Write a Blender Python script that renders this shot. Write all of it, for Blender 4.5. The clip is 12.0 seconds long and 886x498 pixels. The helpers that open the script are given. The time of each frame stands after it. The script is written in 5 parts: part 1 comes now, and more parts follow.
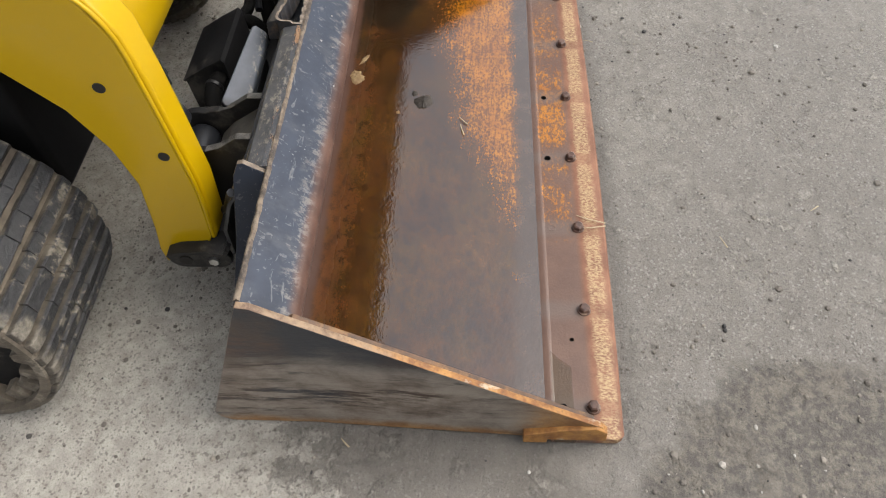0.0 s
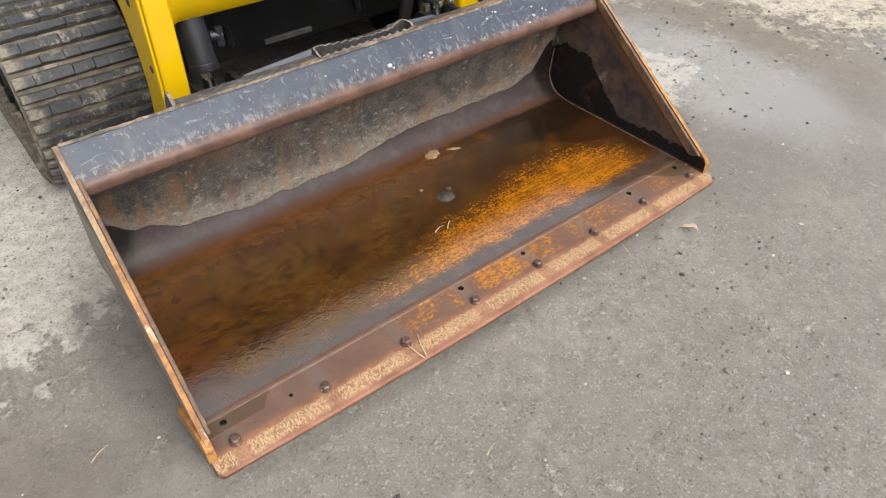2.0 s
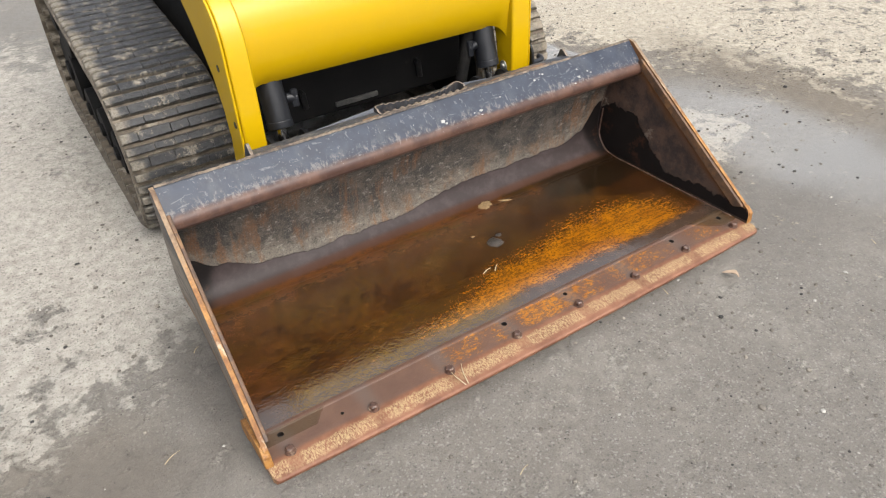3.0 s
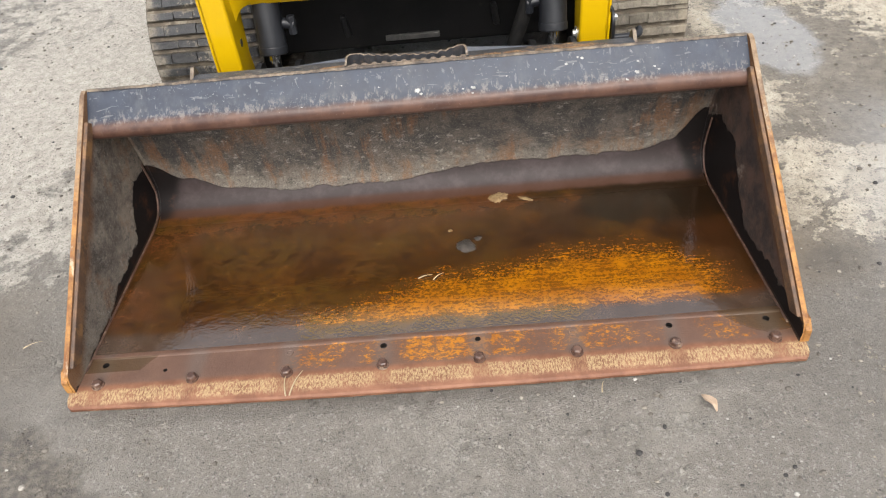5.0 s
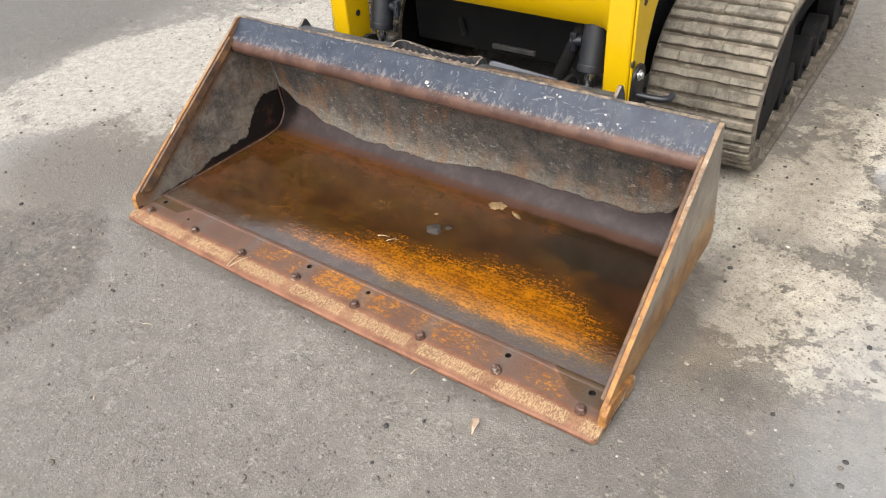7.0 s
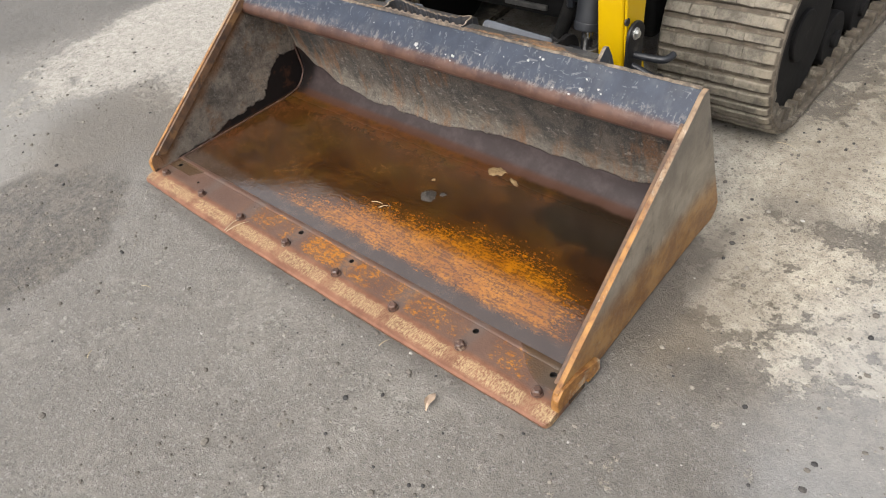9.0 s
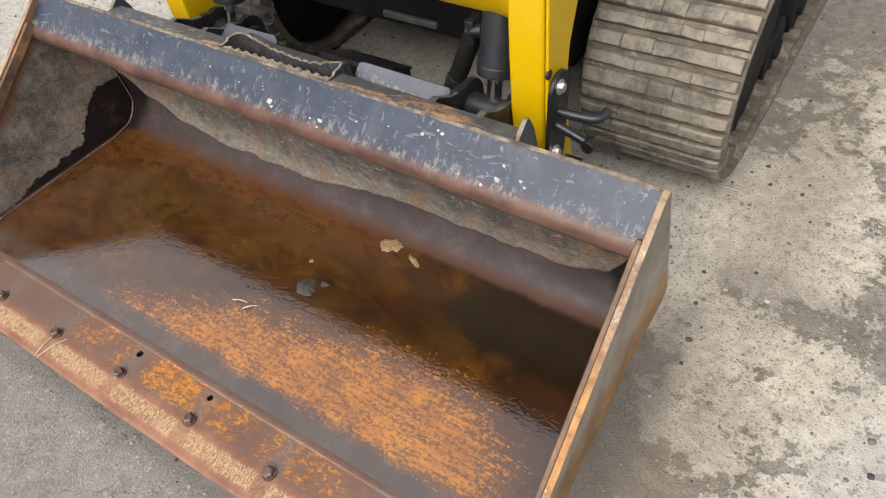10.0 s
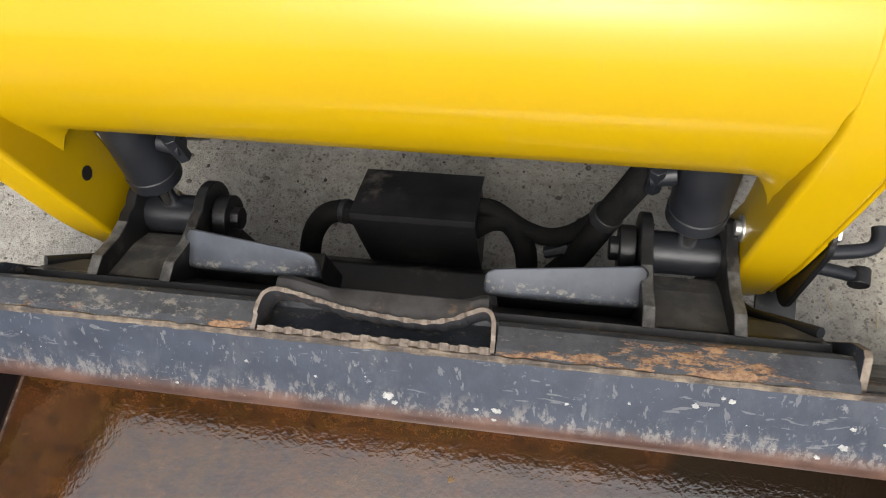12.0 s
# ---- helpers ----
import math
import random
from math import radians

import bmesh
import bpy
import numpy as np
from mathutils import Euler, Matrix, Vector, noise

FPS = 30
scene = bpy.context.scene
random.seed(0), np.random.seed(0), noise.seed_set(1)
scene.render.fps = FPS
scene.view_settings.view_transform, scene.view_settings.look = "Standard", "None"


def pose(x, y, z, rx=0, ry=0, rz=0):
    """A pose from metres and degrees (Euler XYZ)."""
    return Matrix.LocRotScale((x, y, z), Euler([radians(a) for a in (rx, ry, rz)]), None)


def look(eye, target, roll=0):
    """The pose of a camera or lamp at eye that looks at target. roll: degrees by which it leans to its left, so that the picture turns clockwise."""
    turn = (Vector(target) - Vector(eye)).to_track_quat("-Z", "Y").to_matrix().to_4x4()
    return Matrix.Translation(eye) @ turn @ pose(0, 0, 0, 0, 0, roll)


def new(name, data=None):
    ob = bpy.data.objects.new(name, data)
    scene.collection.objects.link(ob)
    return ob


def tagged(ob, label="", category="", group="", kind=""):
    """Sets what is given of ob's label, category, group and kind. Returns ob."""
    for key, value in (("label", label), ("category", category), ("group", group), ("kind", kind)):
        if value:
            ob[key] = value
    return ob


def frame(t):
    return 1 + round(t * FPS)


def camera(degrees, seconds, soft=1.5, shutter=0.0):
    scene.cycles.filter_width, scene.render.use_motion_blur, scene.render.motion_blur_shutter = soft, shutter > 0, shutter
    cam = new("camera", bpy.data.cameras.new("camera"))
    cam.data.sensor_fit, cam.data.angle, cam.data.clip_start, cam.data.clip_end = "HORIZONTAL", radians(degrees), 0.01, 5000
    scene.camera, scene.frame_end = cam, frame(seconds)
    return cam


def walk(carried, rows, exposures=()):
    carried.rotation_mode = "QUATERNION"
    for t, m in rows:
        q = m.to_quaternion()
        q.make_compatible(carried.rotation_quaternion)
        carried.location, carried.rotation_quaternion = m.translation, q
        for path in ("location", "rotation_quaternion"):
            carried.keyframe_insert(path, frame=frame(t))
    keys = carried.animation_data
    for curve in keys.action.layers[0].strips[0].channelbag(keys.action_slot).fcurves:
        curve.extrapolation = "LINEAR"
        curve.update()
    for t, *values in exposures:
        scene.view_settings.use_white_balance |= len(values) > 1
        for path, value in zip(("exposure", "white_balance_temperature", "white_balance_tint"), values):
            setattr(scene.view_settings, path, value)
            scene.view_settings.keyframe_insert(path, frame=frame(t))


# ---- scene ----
cam = camera(63.7, 12.0, soft=1.1)
PATH = [
    (0, (-1.615, 0.303, 1.596), (-0.438, 0.421, -0.016), -4.3),
    (0.5, (-1.446, 0.058, 1.583), (-0.374, 0.484, -0.051), -8.1),
    (1, (-1.297, -0.392, 1.569), (-0.375, 0.35, -0.043), -4.8),
    (1.5, (-1.143, -0.621, 1.578), (-0.293, 0.252, -0.008), -1.0),
    (2, (-1.175, -1.022, 1.599), (-0.221, 0.106, 0.25), 2.1),
    (2.5, (-1.214, -1.214, 1.642), (-0.362, 0.085, 0.382), -2.5),
    (3, (-1.219, -1.249, 1.633), (-0.364, 0.111, 0.441), -2.2),
    (3.2, (-1.194, -1.274, 1.622), (-0.353, 0.089, 0.425), -2.4),
    (4.8, (-0.024, -1.209, 1.576), (0.012, 0.276, 0.236), -6.4),
    (5, (0.126, -1.162, 1.567), (0.054, 0.303, 0.207), -6.3),
    (5.5, (0.394, -1.006, 1.566), (0.096, 0.405, 0.181), -9.4),
    (6, (0.793, -0.96, 1.523), (0.145, 0.38, 0.187), -6.5),
    (6.5, (1.1, -1.068, 1.523), (0.256, 0.238, 0.264), -5.7),
    (7, (1.423, -1.07, 1.554), (0.437, 0.147, 0.311), -5.8),
    (7.2, (1.533, -1.012, 1.576), (0.461, 0.14, 0.341), -5.6),
    (8.8, (1.699, -0.858, 1.563), (0.484, 0.118, 0.308), -11.6),
    (9, (1.659, -0.773, 1.533), (0.509, 0.19, 0.211), -12.0),
    (9.5, (1.429, -0.473, 1.496), (0.446, 0.493, 0.046), -11.6),
    (10, (1.236, -0.22, 1.496), (0.369, 0.802, 0.011), -9.8),
    (10.5, (1.029, 0.116, 1.486), (0.135, 1.1, -0.008), -9.7),
    (11, (0.808, 0.316, 1.484), (0.004, 1.19, -0.126), -12.5),
    (11.5, (0.419, 0.48, 1.508), (-0.045, 1.244, -0.281), -16.0),
    (12, (0.236, 0.539, 1.556), (-0.066, 1.2, -0.307), -18.3),
]
walk(cam, [(t, look(eye, target, roll)) for t, eye, target, roll in PATH], [(0.0, -0.22), (0.5, -0.14), (1.5, -0.09), (2.5, 0.02), (3.0, -0.08), (5.0, -0.05), (5.5, -0.11), (6.5, 0.05), (7.2, 0.06), (9.0, -0.15), (9.5, -0.26), (10.5, 0.06), (11.0, 0.0), (12.0, -0.22)])

# ---------- light ----------
world = bpy.data.worlds.new("overcast")
scene.world = world
world.use_nodes = True
wn = world.node_tree
sky = wn.nodes.new("ShaderNodeTexSky")
sky.sky_type, sky.sun_disc = "NISHITA", False
sky.sun_elevation, sky.sun_rotation = radians(52), radians(176)
sky.air_density, sky.dust_density, sky.ozone_density = 1.0, 6.0, 1.0
veil = wn.nodes.new("ShaderNodeHueSaturation")
veil.inputs["Saturation"].default_value = 0.30
wn.links.new(sky.outputs[0], veil.inputs["Color"])
back = wn.nodes["Background"]
wn.links.new(veil.outputs[0], back.inputs[0])
back.inputs[1].default_value = 0.345
sun_data = bpy.data.lights.new("sun", "SUN")
sun_data.energy, sun_data.angle, sun_data.color = 1.0, radians(60), (1.0, 0.97, 0.92)
sun = new("sun", sun_data)
sun.matrix_world = look((0.22, -3.14, 4.05), (0.0, 0.0, 0.0))
scene.view_settings.exposure = 0.0


# ---------- materials ----------
class Mat:
    """A procedural material: small helpers that add one node each and give back its output."""

    def __init__(self, name):
        self.m = bpy.data.materials.new(name)
        self.m.use_nodes = True
        self.t = self.m.node_tree
        self.b = self.t.nodes["Principled BSDF"]
        self.g = self.t.nodes.new("ShaderNodeNewGeometry")
        self.pos = self.g.outputs["Position"]
        sep = self.t.nodes.new("ShaderNodeSeparateXYZ")
        self.t.links.new(self.pos, sep.inputs[0])
        self.x, self.y, self.z = sep.outputs

    def node(self, kind):
        return self.t.nodes.new(kind)

    def put(self, value, sock):
        if isinstance(value, bpy.types.NodeSocket):
            self.t.links.new(value, sock)
        elif isinstance(value, (tuple, list)) and sock.type == "RGBA":
            sock.default_value = (*value[:3], 1.0)
        else:
            sock.default_value = value

    def vec(self, scale=(1, 1, 1), move=(0, 0, 0), warp=0.0, warp_scale=3.0):
        n = self.node("ShaderNodeMapping")
        source = self.pos
        if warp:
            w = self.node("ShaderNodeTexNoise")
            w.inputs["Scale"].default_value = warp_scale
            self.t.links.new(self.pos, w.inputs["Vector"])
            a = self.node("ShaderNodeVectorMath")
            a.operation = "MULTIPLY_ADD"
            self.t.links.new(w.outputs["Color"], a.inputs[0])
            a.inputs[1].default_value = (warp, warp, warp)
            self.t.links.new(self.pos, a.inputs[2])
            source = a.outputs[0]
        self.t.links.new(source, n.inputs["Vector"])
        n.inputs["Scale"].default_value = scale
        n.inputs["Location"].default_value = move
        return n.outputs[0]

    def noise(self, scale, detail=5.0, rough=0.6, stretch=(1, 1, 1), move=(0, 0, 0), warp=0.0):
        n = self.node("ShaderNodeTexNoise")
        self.t.links.new(self.vec(stretch, move, warp), n.inputs["Vector"])
        n.inputs["Scale"].default_value, n.inputs["Detail"].default_value = scale, detail
        n.inputs["Roughness"].default_value = rough
        return n.outputs["Fac"]

    def cells(self, scale, feature="F1", stretch=(1, 1, 1), move=(0, 0, 0), out="Distance"):
        n = self.node("ShaderNodeTexVoronoi")
        n.feature = feature
        self.t.links.new(self.vec(stretch, move), n.inputs["Vector"])
        n.inputs["Scale"].default_value = scale
        return n.outputs[out]

    def math(self, op, a, b=0.0, c=None):
        n = self.node("ShaderNodeMath")
        n.operation = op
        self.put(a, n.inputs[0])
        self.put(b, n.inputs[1])
        if c is not None:
            self.put(c, n.inputs[2])
        return n.outputs[0]

    def step(self, value, low, high):
        """0 below low, 1 above high, smooth between (low may be the larger)."""
        n = self.node("ShaderNodeMapRange")
        n.interpolation_type = "SMOOTHSTEP"
        flip = (not isinstance(low, bpy.types.NodeSocket)) and low > high
        lo, hi = (high, low) if flip else (low, high)
        self.put(value, n.inputs["Value"])
        self.put(lo, n.inputs["From Min"])
        self.put(hi, n.inputs["From Max"])
        n.inputs["To Min"].default_value, n.inputs["To Max"].default_value = (1.0, 0.0) if flip else (0.0, 1.0)
        return n.outputs[0]

    def line(self, value, a, b, c, d):
        n = self.node("ShaderNodeMapRange")
        self.put(value, n.inputs["Value"])
        for key, v in (("From Min", a), ("From Max", b), ("To Min", c), ("To Max", d)):
            n.inputs[key].default_value = v
        return n.outputs[0]

    def mul(self, *values):
        out = values[0]
        for v in values[1:]:
            out = self.math("MULTIPLY", out, v)
        return out

    def add(self, *values):
        out = values[0]
        for v in values[1:]:
            out = self.math("ADD", out, v)
        return out

    def most(self, *values):
        out = values[0]
        for v in values[1:]:
            out = self.math("MAXIMUM", out, v)
        return out

    def spot(self, cx, cy, rx, ry, edge=0.35, rough=0.25, scale=4.0):
        """A blot on the ground plan with an uneven rim."""
        dx = self.math("DIVIDE", self.math("SUBTRACT", self.x, cx), rx)
        dy = self.math("DIVIDE", self.math("SUBTRACT", self.y, cy), ry)
        d = self.math("SQRT", self.add(self.mul(dx, dx), self.mul(dy, dy)))
        n = self.noise(scale, 6, 0.65, move=(cx * 3.1, cy * 1.7, 0.4))
        d = self.add(d, self.mul(self.math("SUBTRACT", n, 0.5), rough * 8))
        return self.step(d, 1.0 + edge, 1.0 - edge)

    def mix(self, fac, a, b):
        n = self.node("ShaderNodeMix")
        n.data_type = "RGBA"
        self.put(fac, n.inputs[0])
        self.put(a, n.inputs[6])
        self.put(b, n.inputs[7])
        return n.outputs[2]

    def blend(self, fac, a, b):
        n = self.node("ShaderNodeMix")
        self.put(fac, n.inputs[0])
        self.put(a, n.inputs[2])
        self.put(b, n.inputs[3])
        return n.outputs[0]

    def bump(self, height, strength=0.3, dist=0.01, under=None):
        n = self.node("ShaderNodeBump")
        n.inputs["Strength"].default_value, n.inputs["Distance"].default_value = strength, dist
        self.put(height, n.inputs["Height"])
        if under is not None:
            self.t.links.new(under, n.inputs["Normal"])
        return n.outputs[0]

    def random(self):
        n = self.node("ShaderNodeObjectInfo")
        return n.outputs["Random"]

    def done(self, color=None, rough=None, metal=None, normal=None, coat=None, spec=None, coat_rough=None, coat_normal=None, coat_ior=None):
        for value, key in ((color, "Base Color"), (rough, "Roughness"), (metal, "Metallic"), (normal, "Normal"), (coat, "Coat Weight"), (spec, "Specular IOR Level"), (coat_rough, "Coat Roughness"), (coat_normal, "Coat Normal"), (coat_ior, "Coat IOR")):
            if value is not None:
                self.put(value, self.b.inputs[key])
        return self.m


def ground_material():
    k = Mat("yard_ground")
    fine, mid, big = k.noise(230, 4, 0.75), k.noise(24, 8, 0.7), k.noise(2.2, 6, 0.6)
    grit = k.cells(190, out="Color")
    tone = k.node("ShaderNodeSeparateColor")
    k.t.links.new(grit, tone.inputs[0])
    r1, r2 = tone.outputs[0], tone.outputs[1]
    broken = k.noise(9, 10, 0.72, move=(1, 5, 0))
    right = k.step(k.x, 0.75, 1.05)
    asphalt = k.mix(k.step(mid, 0.30, 0.70), (0.160, 0.144, 0.122), (0.208, 0.190, 0.163))
    asphalt = k.mix(k.mul(k.step(k.noise(7, 6, 0.65, move=(8, 1, 0)), 0.50, 0.66), 0.5), asphalt, (0.215, 0.199, 0.175))
    asphalt = k.mix(k.mul(k.step(fine, 0.56, 0.42), 0.42), asphalt, (0.075, 0.068, 0.062))
    asphalt = k.mix(k.mul(k.step(k.noise(75, 5, 0.75, move=(4, 4, 0)), 0.57, 0.66), 0.45), asphalt, (0.092, 0.084, 0.076))
    asphalt = k.mix(k.mul(k.step(r1, 0.90, 0.94), 0.40), asphalt, (0.363, 0.35, 0.323))
    asphalt = k.mix(k.mul(k.step(r2, 0.93, 0.97), 0.55), asphalt, (0.046, 0.042, 0.04))
    chips = k.mul(k.step(k.add(k.cells(34, move=(3, 1, 0)), k.mul(k.math("SUBTRACT", k.noise(130, 4, 0.7), 0.5), 0.5)), 0.15, 0.10), k.step(k.noise(3.3, 5, 0.6, move=(2, 9, 0)), 0.48, 0.60))
    asphalt = k.mix(k.mul(chips, 0.85), asphalt, (0.075, 0.066, 0.058))
    earth = k.mul(right, k.step(k.add(k.y, k.mul(k.math("SUBTRACT", big, 0.5), 0.5)), 0.20, 0.40))
    asphalt = k.mix(k.mul(earth, 0.78), asphalt, k.mix(k.step(mid, 0.32, 0.66), (0.085, 0.071, 0.054), (0.195, 0.168, 0.130)))
    asphalt = k.mix(k.mul(earth, k.step(fine, 0.52, 0.62), 0.6), asphalt, (0.30, 0.265, 0.21))
    asphalt = k.mix(k.mul(earth, k.step(k.noise(95, 4, 0.75, move=(3, 9, 0)), 0.54, 0.62), 0.65), asphalt, (0.050, 0.041, 0.032))
    # paler spot on the left: damp sheen put into the colour
    asphalt = k.mix(k.mul(k.spot(-2.0, -0.35, 0.85, 0.75, 0.7, 0.1), 0.6), asphalt, (0.27, 0.255, 0.23))
    dust = k.mix(k.step(mid, 0.32, 0.68), (0.30, 0.278, 0.240), (0.45, 0.425, 0.375))
    dust = k.mix(k.mul(right, 0.75), dust, k.mix(k.step(mid, 0.32, 0.68), (0.36, 0.312, 0.234), (0.53, 0.475, 0.37)))
    dust = k.mix(k.mul(k.step(k.noise(60, 6, 0.75, move=(7, 2, 0)), 0.55, 0.63), 0.65), dust, (0.172, 0.152, 0.125))
    dust = k.mix(k.mul(k.step(fine, 0.55, 0.62), 0.70), dust, (0.178, 0.156, 0.128))
    dust = k.mix(k.mul(k.step(r2, 0.88, 0.94), 0.6), dust, (0.106, 0.096, 0.083))
    # where the pale dust lies; extra under the loader to lift the shade
    pale = k.add(
        k.mul(k.spot(-1.75, 1.25, 0.98, 0.78, 0.40, 0.08), 0.27), k.mul(k.spot(-1.30, 2.7, 0.9, 1.3, 0.6, 0.08), 0.26), k.mul(k.spot(-2.32, 0.75, 0.46, 0.75, 0.3, 0.06), 0.26),
        k.mul(k.spot(1.38, 0.70, 0.36, 0.27, 0.30, 0.08), 0.23), k.mul(k.spot(1.00, 1.20, 0.40, 0.32, 0.6, 0.08), 0.34),
        k.mul(k.spot(3.4, 2.0, 1.30, 2.2, 0.35, 0.08), 0.24), k.mul(k.spot(2.3, 2.7, 0.8, 1.0, 0.5, 0.08), 0.22), k.mul(k.spot(-3.8, 4.4, 2.0, 2.0, 0.6, 0.08), 0.20), k.mul(k.spot(0.0, 1.30, 0.90, 0.50, 0.6, 0.08), 0.48), k.mul(k.spot(1.22, 1.75, 0.20, 0.5, 0.5, 0.08), 0.2))
    pale = k.math("SUBTRACT", pale, k.add(k.mul(k.spot(-1.36, 1.06, 0.17, 0.11, 0.6, 0.1), 0.12), k.mul(k.spot(-1.47, 0.74, 0.05, 0.05, 0.6, 0.1), 0.14), k.mul(k.spot(1.20, 1.03, 0.26, 0.06, 0.5, 0.1), 0.12)))
    lie = k.add(k.mul(broken, 1.05), k.mul(k.noise(34, 8, 0.75, move=(2, 2, 0)), 0.62), -0.335, pale, k.mul(k.math("SUBTRACT", big, 0.5), 0.15))
    blot = k.blend(right, k.step(lie, 0.575, 0.700), k.step(lie, 0.650, 0.672))
    color = k.mix(k.mul(blot, 0.92), asphalt, dust)
    soft = k.step(k.add(big, k.mul(k.math("SUBTRACT", mid, 0.5), 0.6)), 0.46, 0.72)
    color = k.mix(k.mul(soft, 0.22), color, (0.343, 0.317, 0.277))
    brown = k.most(k.mul(k.spot(-1.55, 0.14, 0.34, 0.42, 0.5, 0.12), 0.8), k.spot(1.10, 0.60, 0.15, 0.32, 0.5, 0.14), k.spot(2.3, 0.9, 0.22, 0.9, 0.6, 0.12), k.spot(0.85, 1.50, 0.20, 0.16, 0.7, 0.12), k.spot(0.0, 1.9, 0.8, 0.4, 0.7, 0.1), k.spot(1.15, 1.6, 0.12, 0.7, 0.6, 0.12))
    color = k.mix(k.mul(brown, k.blend(blot, 0.7, 0.45)), color, k.mix(mid, (0.11, 0.086, 0.06), (0.19, 0.158, 0.115)))
    # damp patches, plus contact shade painted as a strip along the cutting edge
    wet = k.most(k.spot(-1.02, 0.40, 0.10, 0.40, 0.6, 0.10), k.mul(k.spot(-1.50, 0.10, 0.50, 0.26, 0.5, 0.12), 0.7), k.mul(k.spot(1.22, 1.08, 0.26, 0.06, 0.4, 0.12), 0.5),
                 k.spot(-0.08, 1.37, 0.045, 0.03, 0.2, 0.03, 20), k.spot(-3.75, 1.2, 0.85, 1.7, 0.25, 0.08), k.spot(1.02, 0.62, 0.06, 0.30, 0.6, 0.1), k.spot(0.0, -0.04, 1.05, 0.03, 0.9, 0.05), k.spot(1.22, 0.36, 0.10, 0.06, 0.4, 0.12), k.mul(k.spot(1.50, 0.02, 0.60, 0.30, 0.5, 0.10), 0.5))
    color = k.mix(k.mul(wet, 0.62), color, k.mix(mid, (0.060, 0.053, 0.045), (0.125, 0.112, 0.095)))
    gravel = k.spot(-1.20, -0.52, 0.42, 0.46, 0.12, 0.07, 9)
    wet = k.most(wet, k.mul(gravel, 0.7))
    color = k.mix(k.mul(gravel, 0.75), color, k.mix(k.step(k.add(k.mul(k.noise(48, 6, 0.75, move=(1, 2, 0)), 0.6), k.mul(broken, 0.4)), 0.42, 0.60), (0.036, 0.030, 0.024), (0.165, 0.142, 0.112)))
    pool = k.most(k.spot(1.52, 1.80, 0.18, 0.40, 0.16, 0.22), k.mul(k.spot(1.74, 0.50, 0.34, 0.66, 0.40, 0.10), 0.75))
    # pale grey painted into the pools helps out their sky sheen
    color = k.mix(k.mul(pool, 0.55), color, (0.27, 0.27, 0.265))
    rough = k.blend(pool, k.blend(wet, k.blend(blot, k.line(k.add(big, k.mul(k.math("SUBTRACT", mid, 0.5), 0.3)), 0.35, 0.65, 0.36, 0.56), 0.9), k.line(mid, 0.3, 0.7, 0.36, 0.58)), 0.26)
    lumps = k.add(k.mul(fine, 0.5), mid, k.mul(r1, 0.2), k.mul(blot, 0.5))
    n = k.bump(k.mul(lumps, k.blend(pool, 1.0, 0.3)), 0.9, 0.009)
    still = k.bump(k.noise(60, 4, 0.7), 0.10, 0.004)
    return k.done(color, rough, 0.0, n, coat=k.mul(pool, 0.7), coat_rough=0.20, coat_normal=still, coat_ior=1.8)


